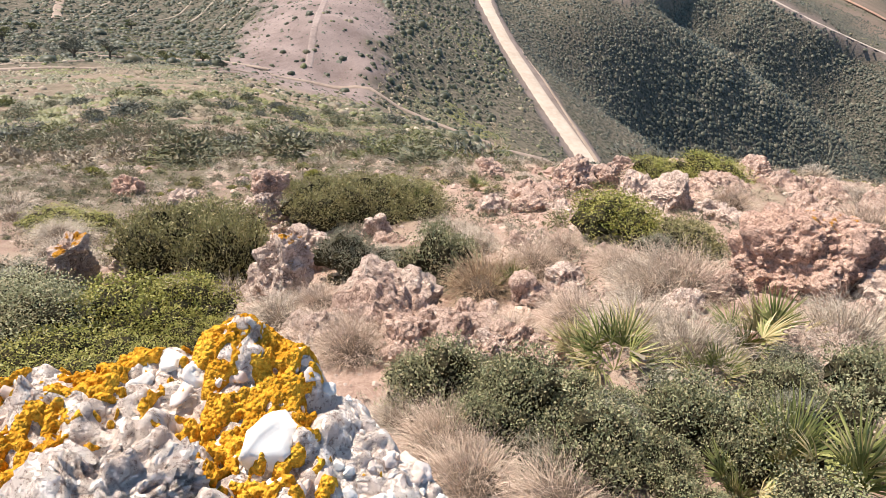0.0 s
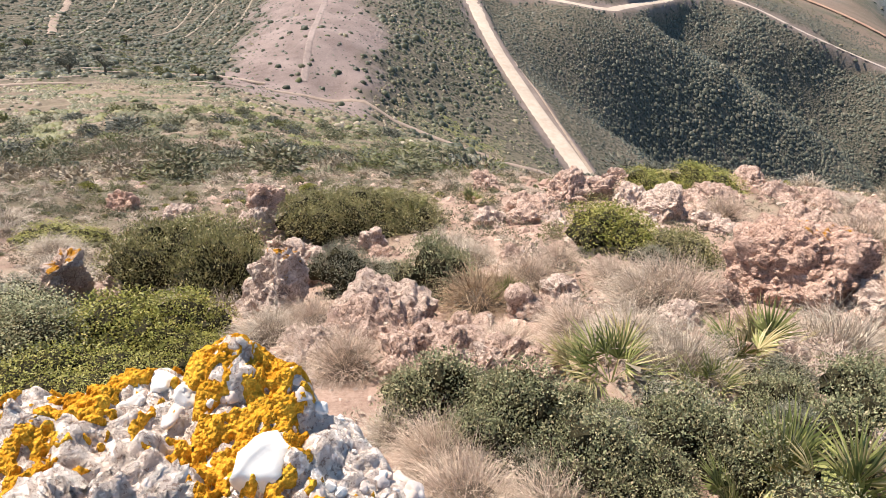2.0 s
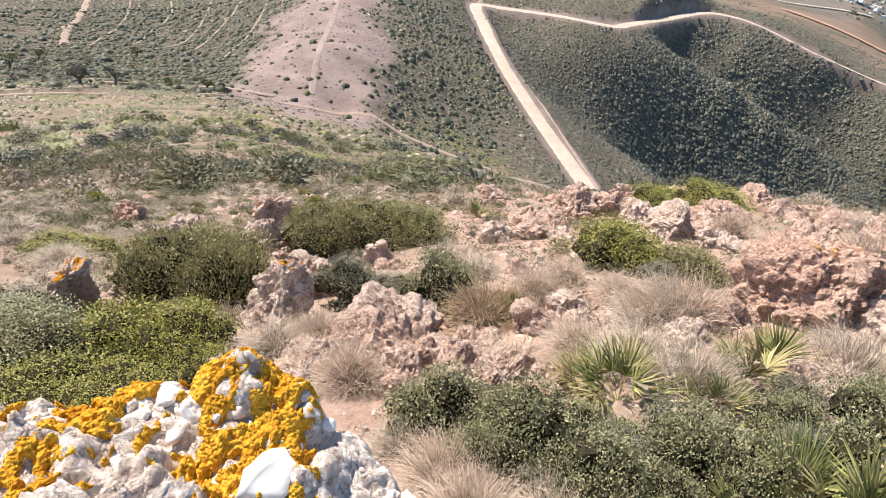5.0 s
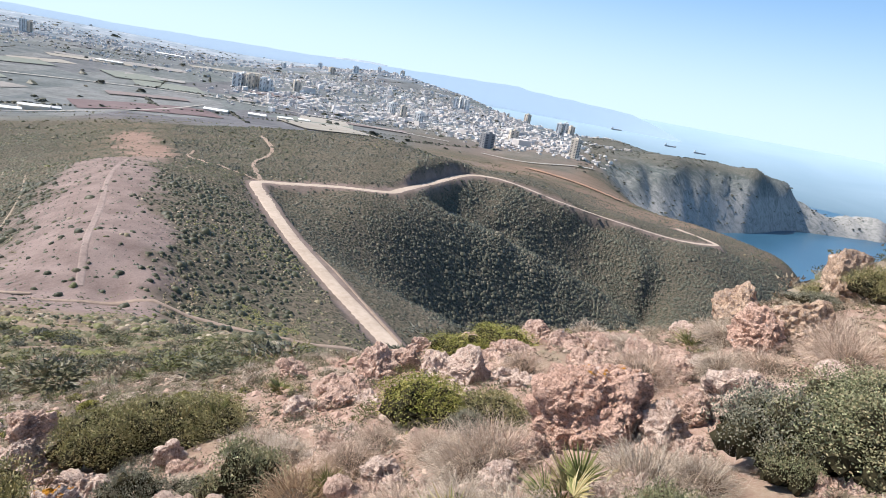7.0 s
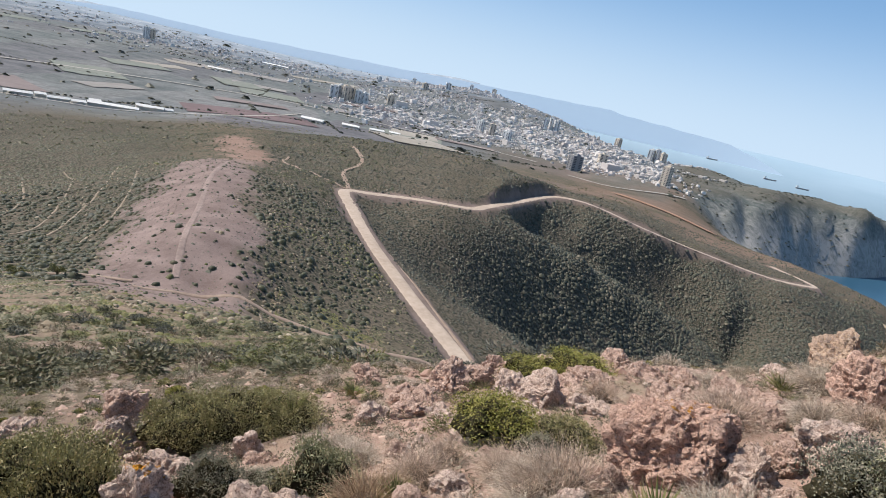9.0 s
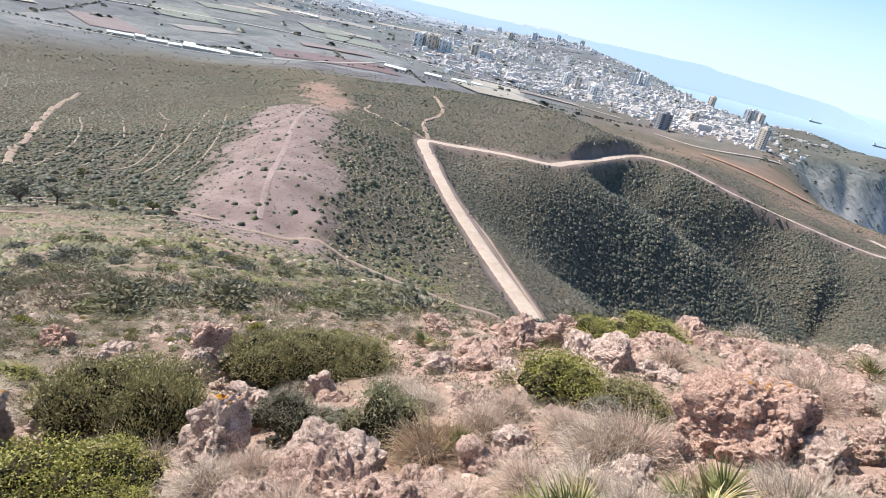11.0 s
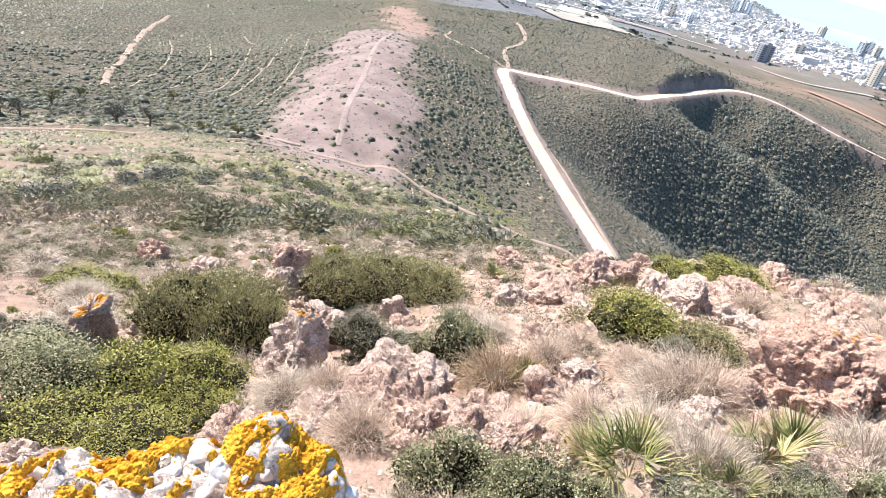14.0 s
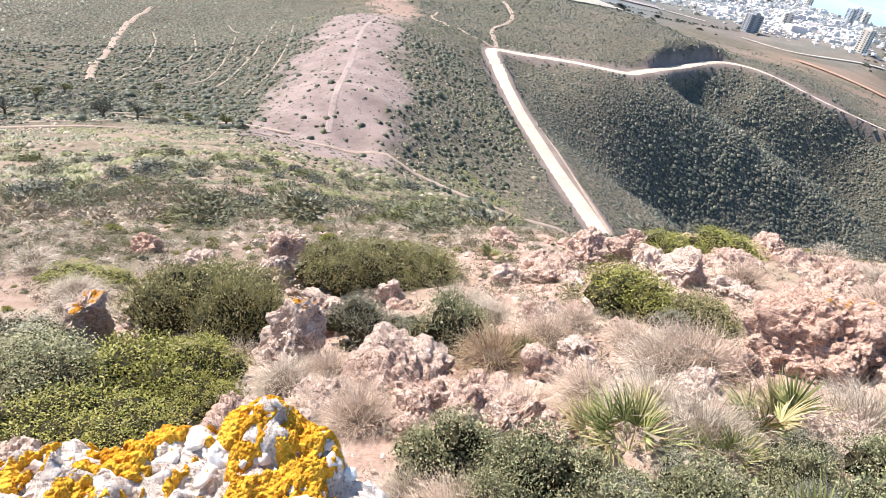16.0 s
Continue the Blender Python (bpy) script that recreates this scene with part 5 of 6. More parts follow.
# x, y, width, depth, height, material, lichen, label
for k, (x, y, w, d, h, mat, lich, label) in enumerate((
        (-2.74, 3.56, 0.34, 0.32, 0.50, ROCK_PALE, 1.25, "upright pink boulder capped with orange lichen"), (-2.5, 3.85, 0.4, 0.3, 0.24, ROCK_PALE, 0.2, PALE),
        (-4.89, 7.95, 0.54, 0.45, 0.36, ROCK_RED, 0.0, "dark weathered boulder lying on the slope"), (-2.56, 7.4, 0.62, 0.5, 0.5, ROCK, 0.4, PINK), (-2.05, 5.95, 0.66, 0.5, 0.42, ROCK_PALE, 0.3, PALE),
        (-1.06, 3.5, 0.60, 0.5, 0.66, ROCK_PALE, 1.2, "tall pale pink boulder with orange lichen on top"), (-0.3, 3.4, 0.72, 0.5, 0.38, ROCK_PALE, 0.3, "tilted pale pink slab of conglomerate"),
        (-0.71, 5.48, 0.28, 0.24, 0.27, ROCK_PALE, 0.0, PALE), (1.5, 7.8, 0.75, 0.6, 0.52, ROCK, 0.2, PINK), (1.95, 7.9, 0.5, 0.4, 0.3, ROCK, 0.2, PINK), (2.6, 9.85, 0.56, 0.45, 0.38, ROCK, 0.9, "pink crest boulder tinged with orange lichen"),
        (0.9, 7.55, 0.32, 0.28, 0.28, ROCK, 0.3, PINK), (2.4, 6.5, 0.6, 0.45, 0.5, ROCK_PALE, 0.2, PALE), (0.9, 3.85, 0.3, 0.2, 0.24, ROCK_PALE, 0.0, PALE), (0.63, 3.5, 0.2, 0.18, 0.18, ROCK, 0.0, PINK),
        (0.25, 3.2, 0.5, 0.35, 0.18, ROCK, 0.0, "low pink slab of conglomerate in the grass"), (-0.05, 2.68, 0.42, 0.36, 0.26, ROCK, 0.5, PINK), (0.2, 2.75, 0.36, 0.3, 0.24, ROCK, 0.9, "pink rock with a patch of orange lichen"), (0.38, 2.7, 0.26, 0.2, 0.15, ROCK_PALE, 0.1, PALE),
        (0.68, 2.62, 0.24, 0.2, 0.15, ROCK, 0.0, PINK), (1.6, 3.36, 0.27, 0.22, 0.18, ROCK_PALE, 0.1, PALE), (0.47, 6.5, 0.46, 0.36, 0.26, ROCK_PALE, 0.0, PALE), (0.9, 6.5, 0.42, 0.34, 0.22, ROCK, 0.0, PINK),
        (4.34, 9.1, 0.64, 0.5, 0.32, ROCK, 0.1, PINK), (3.3, 7.35, 0.8, 0.5, 0.26, ROCK, 0.1, PINK), (2.7, 6.0, 0.36, 0.3, 0.22, ROCK_PALE, 0.1, PALE), (3.9, 6.5, 0.9, 0.5, 0.22, ROCK, 0.3, PINK), (4.5, 7.2, 0.5, 0.4, 0.26, ROCK, 0.3, PINK),
        (1.85, 1.72, 0.26, 0.24, 0.26, ROCK_PALE, 0.0, PALE), (2.02, 3.78, 0.36, 0.3, 0.24, ROCK, 0.1, PINK),
        (7.5, 8.5, 1.1, 0.8, 0.95, ROCK_OCHRE, 0.5, "tall ochre-pink boulder on the crest"), (5.45, 5.75, 0.66, 0.5, 0.62, ROCK_RED, 0.6, RED), (5.85, 5.7, 0.95, 0.6, 0.72, ROCK_OCHRE, 0.6, "ochre-tinted conglomerate boulder in the grass"), (8.7, 7.75, 0.95, 0.8, 0.95, ROCK_OCHRE, 0.3, "pale ochre boulder breaking the skyline"),
        (2.95, 3.6, 0.44, 0.36, 0.36, ROCK_PALE, 0.1, PALE), (3.4, 3.95, 0.34, 0.3, 0.3, ROCK, 0.4, PINK), (3.68, 3.85, 0.6, 0.42, 0.42, ROCK_PALE, 0.1, PALE), (2.86, 3.24, 0.34, 0.26, 0.2, ROCK, 0.4, "small ochre-stained rock on bare soil"),
        (4.05, 5.15, 0.7, 0.4, 0.28, ROCK, 0.1, PINK), (4.5, 5.3, 0.36, 0.3, 0.24, ROCK_PALE, 0.1, PALE), (6.6, 8.4, 0.5, 0.4, 0.2, ROCK_PALE, 0.0, PALE), (5.9, 4.1, 0.95, 0.7, 0.8, ROCK_OCHRE, 0.7, "stacked red-brown rock ledge with orange lichen"), (6.5, 4.7, 0.7, 0.6, 0.9, ROCK, 0.4, PINK),
        (9.9, 7.4, 1.0, 0.8, 1.2, ROCK_OCHRE, 0.4, "tall layered pink rock on the crest"), (-1.3, 4.9, 0.5, 0.4, 0.32, ROCK_PALE, 0.2, PALE), (-0.75, 2.95, 0.3, 0.3, 0.14, ROCK_PALE, 0.0, PALE), (1.25, 3.0, 0.5, 0.4, 0.16, ROCK, 0.0, PINK), (3.35, 5.35, 0.5, 0.4, 0.24, ROCK, 0.2, PINK),
        (-3.4, 8.6, 0.4, 0.3, 0.2, ROCK_PALE, 0.0, PALE), (-3.1, 6.6, 0.5, 0.36, 0.2, ROCK_PALE, 0.0, PALE), (-3.7, 7.2, 0.5, 0.36, 0.14, ROCK_PALE, 0.0, PALE), (0.5, 9.3, 0.6, 0.4, 0.32, ROCK, 0.3, PINK), (3.4, 9.6, 0.5, 0.4, 0.26, ROCK, 0.2, PINK))):
    boulder(x, y, w, d, h, 101 + k, mat, label, lich)
LEDGE = "broad knobbly ledge of pink bedrock breaking the crest"
for k, (x, y, w, d, h, mat) in enumerate(((3.2, 7.0, 1.5, 0.9, 0.24, ROCK), (4.3, 7.6, 1.4, 0.9, 0.22, ROCK), (2.3, 7.3, 1.0, 0.7, 0.3, ROCK_PALE), (3.9, 6.1, 1.2, 0.7, 0.2, ROCK), (5.2, 7.9, 1.3, 0.8, 0.2, ROCK), (-0.1, 2.98, 1.05, 0.6, 0.3, ROCK),
                                             (0.3, 2.62, 0.9, 0.5, 0.26, ROCK), (-0.55, 2.75, 0.8, 0.5, 0.24, ROCK_PALE), (4.6, 5.9, 1.2, 0.8, 0.3, ROCK), (2.0, 6.0, 0.9, 0.6, 0.28, ROCK_PALE), (1.3, 7.0, 1.0, 0.7, 0.26, ROCK))):
    boulder(x, y, w, d, h, 611 + k, mat, LEDGE, 0.25, turn=k * 40 - 20, sink=0.3, pebble=0.034)
boulder(2.56, 4.08, 0.9, 0.8, 0.7, 84, ROCK_RED, "large red-brown conglomerate boulder with orange lichen on its crest", 0.9, -28, top=((-0.62, -0.25, 0.7), (0.98, -0.2, 0.05)), pebble=0.026)
boulder(-2.62, 2.12, 0.62, 0.55, 0.75, 91, ROCK_RED, "dark red-brown boulder beside the green shrubs", 0.3, 10)
boulder(-2.02, 2.0, 0.5, 0.3, 0.12, 92, ROCK_PALE, "flat pale slab of layered rock", 0.0, 30)

# low ledges of bedrock and lesser rocks between the large ones
ledge = random.Random(77)
made = 0
while made < 50:
    x, y = place(ledge.uniform(-24, 54), math.sqrt(ledge.uniform(2.3 ** 2, 7.0 ** 2)))
    w = ledge.uniform(0.18, 0.62)
    made += 0.05
    if any(math.hypot(x - a, y - b) < q * 0.7 + 0.3 * w for a, b, q in TAKEN):
        continue
    boulder(x, y, w, w * ledge.uniform(0.6, 0.95), w * ledge.uniform(0.22, 0.42), 300 + int(made * 20) % 997, ledge.choice((ROCK_PALE, ROCK, ROCK)), "low pale ledge of conglomerate breaking the soil", ledge.choice((0, 0.1, 0.3)))
    made += 0.95

# the lichen-covered outcrop beside the camera
WHITE_STONE = plain_material("white_quartz", (0.62, 0.58, 0.54), (0.86, 0.84, 0.8), 25.0, 0.6, 0.3, 0.4, 0.004)
GREY_STONE = plain_material("grey_pebble", (0.46, 0.39, 0.36), (0.68, 0.6, 0.56), 30.0, 0.75, 0.25, 0.5, 0.004)
PINK_STONE = plain_material("pink_pebble", (0.52, 0.4, 0.34), (0.76, 0.65, 0.58), 30.0, 0.75, 0.25, 0.5, 0.004)
ROCK_WHITE = rock_material("whitish_conglomerate", (0.94, 0.83, 0.75), (0.84, 0.68, 0.59), (0.42, 0.28, 0.22), 0.0, 42.0, (0.72, 0.58, 0.51))
n = Net("orange_lichen", 0.95, 0.08)
at = n.coords()
grain = n.noise(at, 160.0, 4, 0.7)
n.colour(n.ramp(n.maths("ADD", n.maths("MULTIPLY", grain, 0.6), n.maths("MULTIPLY", n.noise(at, 14.0, 4), 0.5)), [(0.33, (0.24, 0.085, 0.006)), (0.5, (0.5, 0.225, 0.016)), (0.68, (0.72, 0.42, 0.05))]))
n.bump(n.maths("SUBTRACT", 1.0, n.cells(at, 190.0)), 0.9, 0.005)
LICHEN = n.mat

outcrop = new("lichen_outcrop")
outcrop.matrix_basis = pose(-0.33, 0.36, -0.12)
TAKEN.append((-0.33, 0.36, 0.5))
r = np.random.default_rng(5)


def outcrop_edge(x):
    """How far the upper face reaches away from the camera."""
    return np.interp(x, [-0.5, -0.16, 0.0, 0.083, 0.18, 0.25, 0.32, 0.40, 0.5], [-0.1, 0.15, 0.215, 0.25, 0.235, 0.215, 0.18, 0.13, -0.02])


def outcrop_top(x, y):
    """Height of the outcrop's upper face over its own base."""
    z = 1.10 + 0.018 * rough_noise(x * 9, y * 9, 3, 3)
    z += 0.042 * np.exp(-((x - 0.09) ** 2 + (y - 0.235) ** 2) / 0.003) + 0.04 * np.exp(-((x - 0.185) ** 2 + (y - 0.22) ** 2) / 0.0012)
    z -= 0.03 * step(-x, 0.0, 0.2) + 0.08 * step(-x, 0.2, 0.6) + 0.07 * step(x, 0.2, 0.42) + 0.6 * step(x, 0.42, 0.6)
    back = y - outcrop_edge(x) - 0.012 * rough_noise(x * 22, y * 0 + 2, 8, 2)
    rim = ((x - 0.035) / 0.57) ** 4 + ((y + 0.015) / 0.57) ** 4 + 0.12 * rough_noise(x * 5, y * 5, 18, 2)
    z = z - 1.5 * step(rim, 0.5, 0.95)
    return z - 0.85 * step(back, 0.0, 0.22) - 0.25 * step(back, 0.2, 0.4) - 0.5 * step(-y, 0.3, 0.6)


N = 230
us, vs_ = np.linspace(-0.55, 0.62, N), np.linspace(-0.6, 0.57, N)
ux, uy = np.meshgrid(us, vs_)
ux, uy = ux.ravel(), uy.ravel()
uz = outcrop_top(ux, uy)
for cx, cy, rad in zip(r.uniform(-0.5, 0.6, 1500), r.uniform(-0.35, 0.45, 1500), r.lognormal(-4.5, 0.45, 1500)):
    sel = np.flatnonzero((np.abs(ux - cx) < rad) & (np.abs(uy - cy) < rad))
    d2 = ((ux[sel] - cx) ** 2 + (uy[sel] - cy) ** 2) / rad ** 2
    uz[sel] += 0.6 * rad * np.sqrt(np.clip(1 - d2, 0, 1))
uz += 0.0055 * rough_noise(ux * 75, uy * 75, 12, 2)
uz = np.maximum(uz, -0.85)
me = mesh_from("rock", np.stack([ux, uy, uz], 1), grid_faces(N, N), ROCK_WHITE, True)
float_layer(me, "crust", np.zeros(N * N))
ob = new("rock", me)
ob.parent = outcrop
tagged(outcrop, "white and pink conglomerate outcrop covered with orange lichen", "rock")


def crust_patches(seed, low, name):
    """A grainy crust of lichen that follows the rock's upper face in patches."""
    gx_, gy_ = np.linspace(-0.32, 0.34, 420), np.linspace(-0.12, 0.34, 300)
    cx, cy = [q.ravel() for q in np.meshgrid(gx_, gy_)]
    tone = 0.85 * rough_noise(cx * 22, cy * 22, seed, 4) + 0.95 * rough_noise(cx * 70, cy * 70, seed + 7, 2)
    edge = 1.9 * step(cx - 0.19 - 0.5 * (0.22 - cy), -0.01, 0.05) + 0.1 * step(-cx - 0.3 * cy, 0.05, 0.25) + 0.8 * step(0.0 - cy - 0.45 * cx, -0.03, 0.06)
    peak = 0.25 * np.exp(-((cx - 0.11) ** 2 + (cy - 0.23) ** 2) / 0.006)
    thick = np.clip((tone - low - edge + peak) * 0.016, -0.006, 0.009)
    j = np.clip(((cx + 0.55) / 1.17 * (N - 1)).round().astype(int), 0, N - 1)
    i = np.clip(((cy + 0.6) / 1.17 * (N - 1)).round().astype(int), 0, N - 1)
    z = uz.reshape(N, N)[i, j]
    z = 0.5 * z + 0.5 * outcrop_top(cx, cy) + 0.004
    z += thick + np.where(thick > 0, 0.003 * np.abs(rough_noise(cx * 240, cy * 240, seed + 3, 2)) + 0.004 * rough_noise(cx * 80, cy * 80, seed + 5, 2), -0.003)
    f = grid_faces(300, 420)
    f = f[(thick[f] > 0.0004).any(1)]
    used = np.unique(f)
    back = np.zeros(len(cx), int)
    back[used] = np.arange(len(used))
    ob = new(name, mesh_from(name, np.stack([cx, cy, z], 1)[used], back[f], LICHEN, True))
    ob.parent = outcrop
    return tagged(ob, "grainy orange lichen crust")


crust_patches(31, -0.05, "lichen_crust")


def pebble_at(x, y, w, d, h, material, seed, lift=0.0, turn=0.0):
    v, f = rock_form((w, d, h), seed, 3, cuts=14, pebble=0)
    ob = new("pebble", mesh_from("pebble", v, f, material, True))
    z = float(outcrop_top(np.array([x]), np.array([y]))[0])
    ob.matrix_basis = pose(x, y, z + lift, 0, 0, turn)
    ob.parent = outcrop
    return ob


tagged(pebble_at(0.185, 0.115, 0.062, 0.1, 0.045, WHITE_STONE, 3, 0.008, -38), "large smooth white quartz pebble")
tagged(pebble_at(0.01, 0.205, 0.048, 0.03, 0.026, WHITE_STONE, 4, 0.008, -10), "smooth white quartz pebble")
tagged(pebble_at(0.045, 0.165, 0.024, 0.055, 0.018, GREY_STONE, 5, 0.004, -15), "flat grey pebble")
for k in range(290):
    x = r.uniform(-0.35, 0.42)
    y = (r.uniform(-0.12, 1.0) if k % 4 else r.uniform(0.8, 1.08)) * float(outcrop_edge(x))
    s = min(r.lognormal(-4.0, 0.4), 0.034)
    pebble_at(x, y, s, s * r.uniform(0.6, 1.0), s * 0.7, (WHITE_STONE, PINK_STONE, WHITE_STONE, PINK_STONE, GREY_STONE)[k % 5], 200 + k % 23, 0.02 * s, r.uniform(0, 360))
# bare worn knob at the foot of the crust
v, f = rock_form((0.19, 0.12, 0.09), 19, 5, pebble=0.01)
me = mesh_from("knob", v, f, ROCK_WHITE, True)
float_layer(me, "crust", np.zeros(len(v)))
ob = new("knob", me)
ob.parent, ob.matrix_basis = outcrop, pose(0.04, 0.0, 1.10, 0, 0, 25)
tagged(ob, "smooth worn pinkish knob")

# ---- plants of the hilltop ----
LEAF_GREEN = leaf_material("mastic_leaf", (0.085, 0.095, 0.045), (0.38, 0.4, 0.22), (0.4, 0.34, 0.2), 0.2)
LEAF_BRIGHT = leaf_material("bright_leaf", (0.13, 0.14, 0.026), (0.36, 0.36, 0.08), (0.42, 0.35, 0.11), 0.12)
LEAF_OLIVE = leaf_material("olive_leaf", (0.1, 0.1, 0.038), (0.37, 0.345, 0.145), (0.42, 0.35, 0.18), 0.16)
LEAF_GREY = leaf_material("grey_green_leaf", (0.055, 0.063, 0.038), (0.35, 0.36, 0.26), (0.4, 0.35, 0.26), 0.25)
STRAW = blade_material("straw_blade", (0.3, 0.215, 0.16), (0.8, 0.64, 0.51))
STRAW_GREY = blade_material("grey_straw_blade", (0.27, 0.21, 0.16), (0.74, 0.63, 0.51))
STRAW_RED = blade_material("rusty_blade", (0.22, 0.13, 0.075), (0.55, 0.42, 0.28))
FROND_GREEN = blade_material("palm_green", (0.09, 0.11, 0.03), (0.36, 0.36, 0.13))
FROND_DRY = blade_material("palm_dry", (0.28, 0.22, 0.09), (0.55, 0.47, 0.26))


# near-black colour for the shade inside the shrubs
SHRUB_SHADE = plain_material("twig_shade", (0.02, 0.018, 0.01), (0.06, 0.052, 0.03), 40.0, 0.95, 0.05)


def leaf_cloud(seed, leaves, long, wide, lobes, upright=0.3):
    """Leaves on the shell of several rounded lobes; one unit wide, 0.55 high. long and wide in units."""
    r = np.random.default_rng(seed)
    a = r.uniform(0, 2 * math.pi, lobes)
    q = 0.34 * np.sqrt(r.uniform(0, 1, lobes))
    size = r.uniform(0.13, 0.21, lobes)
    c = np.c_[q * np.cos(a), q * np.sin(a), 0.36 * (1 - (q / 0.42) ** 2) * r.uniform(0.65, 1.1, lobes) + 0.04]
    k = r.integers(0, lobes, leaves)
    d = r.normal(size=(leaves, 3))
    d[:, 2] = np.abs(d[:, 2]) * 0.9 + 0.02
    d /= np.linalg.norm(d, axis=1)[:, None]
    at = c[k] + d * (size[k] * r.uniform(0.55, 1.12, leaves) ** 0.7)[:, None]
    at[:, 2] = np.maximum(at[:, 2], 0.01)
    way = d * 0.6 + r.normal(size=(leaves, 3)) * 0.75 + (0, 0, upright)
    way /= np.linalg.norm(way, axis=1)[:, None]
    side = np.cross(way, r.normal(size=(leaves, 3)))
    side /= np.linalg.norm(side, axis=1)[:, None]
    ln = long * r.uniform(0.7, 1.3, leaves)[:, None]
    wd = wide * r.uniform(0.7, 1.3, leaves)[:, None]
    v = np.stack([at, at + way * ln * 0.45 + side * wd, at + way * ln, at + way * ln * 0.45 - side * wd], 1).reshape(-1, 3)
    return v, np.arange(leaves * 4).reshape(-1, 4), c


def shrub_thing(name, seed, leaves, long, wide, lobes, material, label, upright=0.3):
    v, f, c = leaf_cloud(seed, leaves, long, wide, lobes, upright)
    body = new(name)
    ob = new("foliage", mesh_from("foliage", v, f, material))
    ob.parent = body
    # dark lumps in each lobe stand in for shade among the twigs
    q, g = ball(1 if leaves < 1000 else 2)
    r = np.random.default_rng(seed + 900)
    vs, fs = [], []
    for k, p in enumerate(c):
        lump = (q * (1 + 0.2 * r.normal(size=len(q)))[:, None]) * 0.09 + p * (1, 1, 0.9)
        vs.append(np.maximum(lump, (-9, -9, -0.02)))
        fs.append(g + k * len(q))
    ob = new("inner_shade", mesh_from("inner_shade", np.concatenate(vs), np.concatenate(fs), SHRUB_SHADE))
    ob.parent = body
    tagged(ob, "dark lumps standing in for shade among inner twigs")
    bm = bmesh.new()
    for p in c:
        for j in range(2):
            r = random.Random(seed * 31 + j)
            tip = Vector(p) * 0.95 + Vector((r.uniform(-0.08, 0.08), r.uniform(-0.08, 0.08), r.uniform(-0.02, 0.1)))
            axis = tip.normalized()
            m = Matrix.Translation(tip / 2) @ axis.to_track_quat("Z", "Y").to_matrix().to_4x4()
            bmesh.ops.create_cone(bm, segments=4, radius1=0.011, radius2=0.004, depth=tip.length, matrix=m, cap_ends=False)
    part("stem", bm, TWIG, body, "grey woody stems")
    return tagged(body, label, "shrub", "shrubs of the hilltop")


def blades(seed, count, long, wide, spread, droop, base=0.06):
    """Arching blades from one foot: strips of two quads and a tip."""
    r = np.random.default_rng(seed)
    a = r.uniform(0, 2 * math.pi, count)
    lean = np.arccos(1 - spread * r.uniform(0, 1, count))
    ln = long * r.uniform(0.55, 1.15, count)
    foot = np.c_[np.cos(a), np.sin(a)] * (base * np.sqrt(r.uniform(0, 1, count)))[:, None] + r.normal(size=(count, 2)) * base * 0.35
    az = a + r.normal(0, 0.9, count)
    side = np.c_[-np.sin(az), np.cos(az), np.zeros(count)] * (wide * r.uniform(0.6, 1.2, count))[:, None]
    pts, x, z = [], np.zeros(count), np.zeros(count)
    bend = lean.copy()
    for s in range(4):
        pts.append(np.c_[foot[:, 0] + np.cos(az) * x, foot[:, 1] + np.sin(az) * x, z])
        x, z = x + np.sin(bend) * ln / 3, np.maximum(z + np.cos(bend) * ln / 3, 0.012)
        bend = bend + droop * r.uniform(0.4, 1.4, count)
    v = np.stack([pts[0] - side, pts[0] + side, pts[1] - side, pts[1] + side, pts[2] - side * 0.7, pts[2] + side * 0.7, pts[3] - side * 0.15, pts[3] + side * 0.15], 1).reshape(-1, 3)
    i = np.arange(count)[:, None] * 8
    return v, np.concatenate([i + (0, 1, 3, 2), i + (2, 3, 5, 4), i + (4, 5, 7, 6)])


def dome_blades(seed, count, long, wide):
    """Fine curving blades that stand out all over a low dome."""
    r = np.random.default_rng(seed)
    d = r.normal(size=(count, 3))
    d[:, 2] = np.abs(d[:, 2]) + 0.03
    d /= np.linalg.norm(d, axis=1)[:, None]
    lump = 1 + 0.2 * noise3(d * 2.2, seed)
    shape = np.array([0.25, 0.25, 0.21]) * (long / 0.22) ** 0.5
    a = d * shape * (lump * r.uniform(0.25, 0.6, count))[:, None]
    curl = np.cross(d, r.normal(size=(count, 3))) * 0.5
    reach = (lump * r.uniform(0.8, 1.06, count) + (r.uniform(0, 1, count) > 0.985) * 0.15)[:, None]
    b = d * shape * reach * 0.8 + curl * 0.05
    c = d * shape * reach + curl * r.uniform(0.06, 0.2, count)[:, None] - np.c_[np.zeros(count), np.zeros(count), r.uniform(0.0, 0.07, count)]
    c[:, 2] = np.maximum(c[:, 2], 0.012)
    side = np.cross(c - a, r.normal(size=(count, 3)))
    side *= (wide * r.uniform(0.6, 1.3, count) / np.linalg.norm(side, axis=1))[:, None]
    v = np.stack([a - side, a + side, b - side, b + side, c - side * 0.2, c + side * 0.2], 1).reshape(-1, 3)
    i = np.arange(count)[:, None] * 6
    return v, np.concatenate([i + (0, 1, 3, 2), i + (2, 3, 5, 4)])


SHADED_THATCH = plain_material("shaded_thatch", (0.09, 0.067, 0.048), (0.22, 0.165, 0.125), 60.0, 0.95, 0.1, 1.0, 0.02)


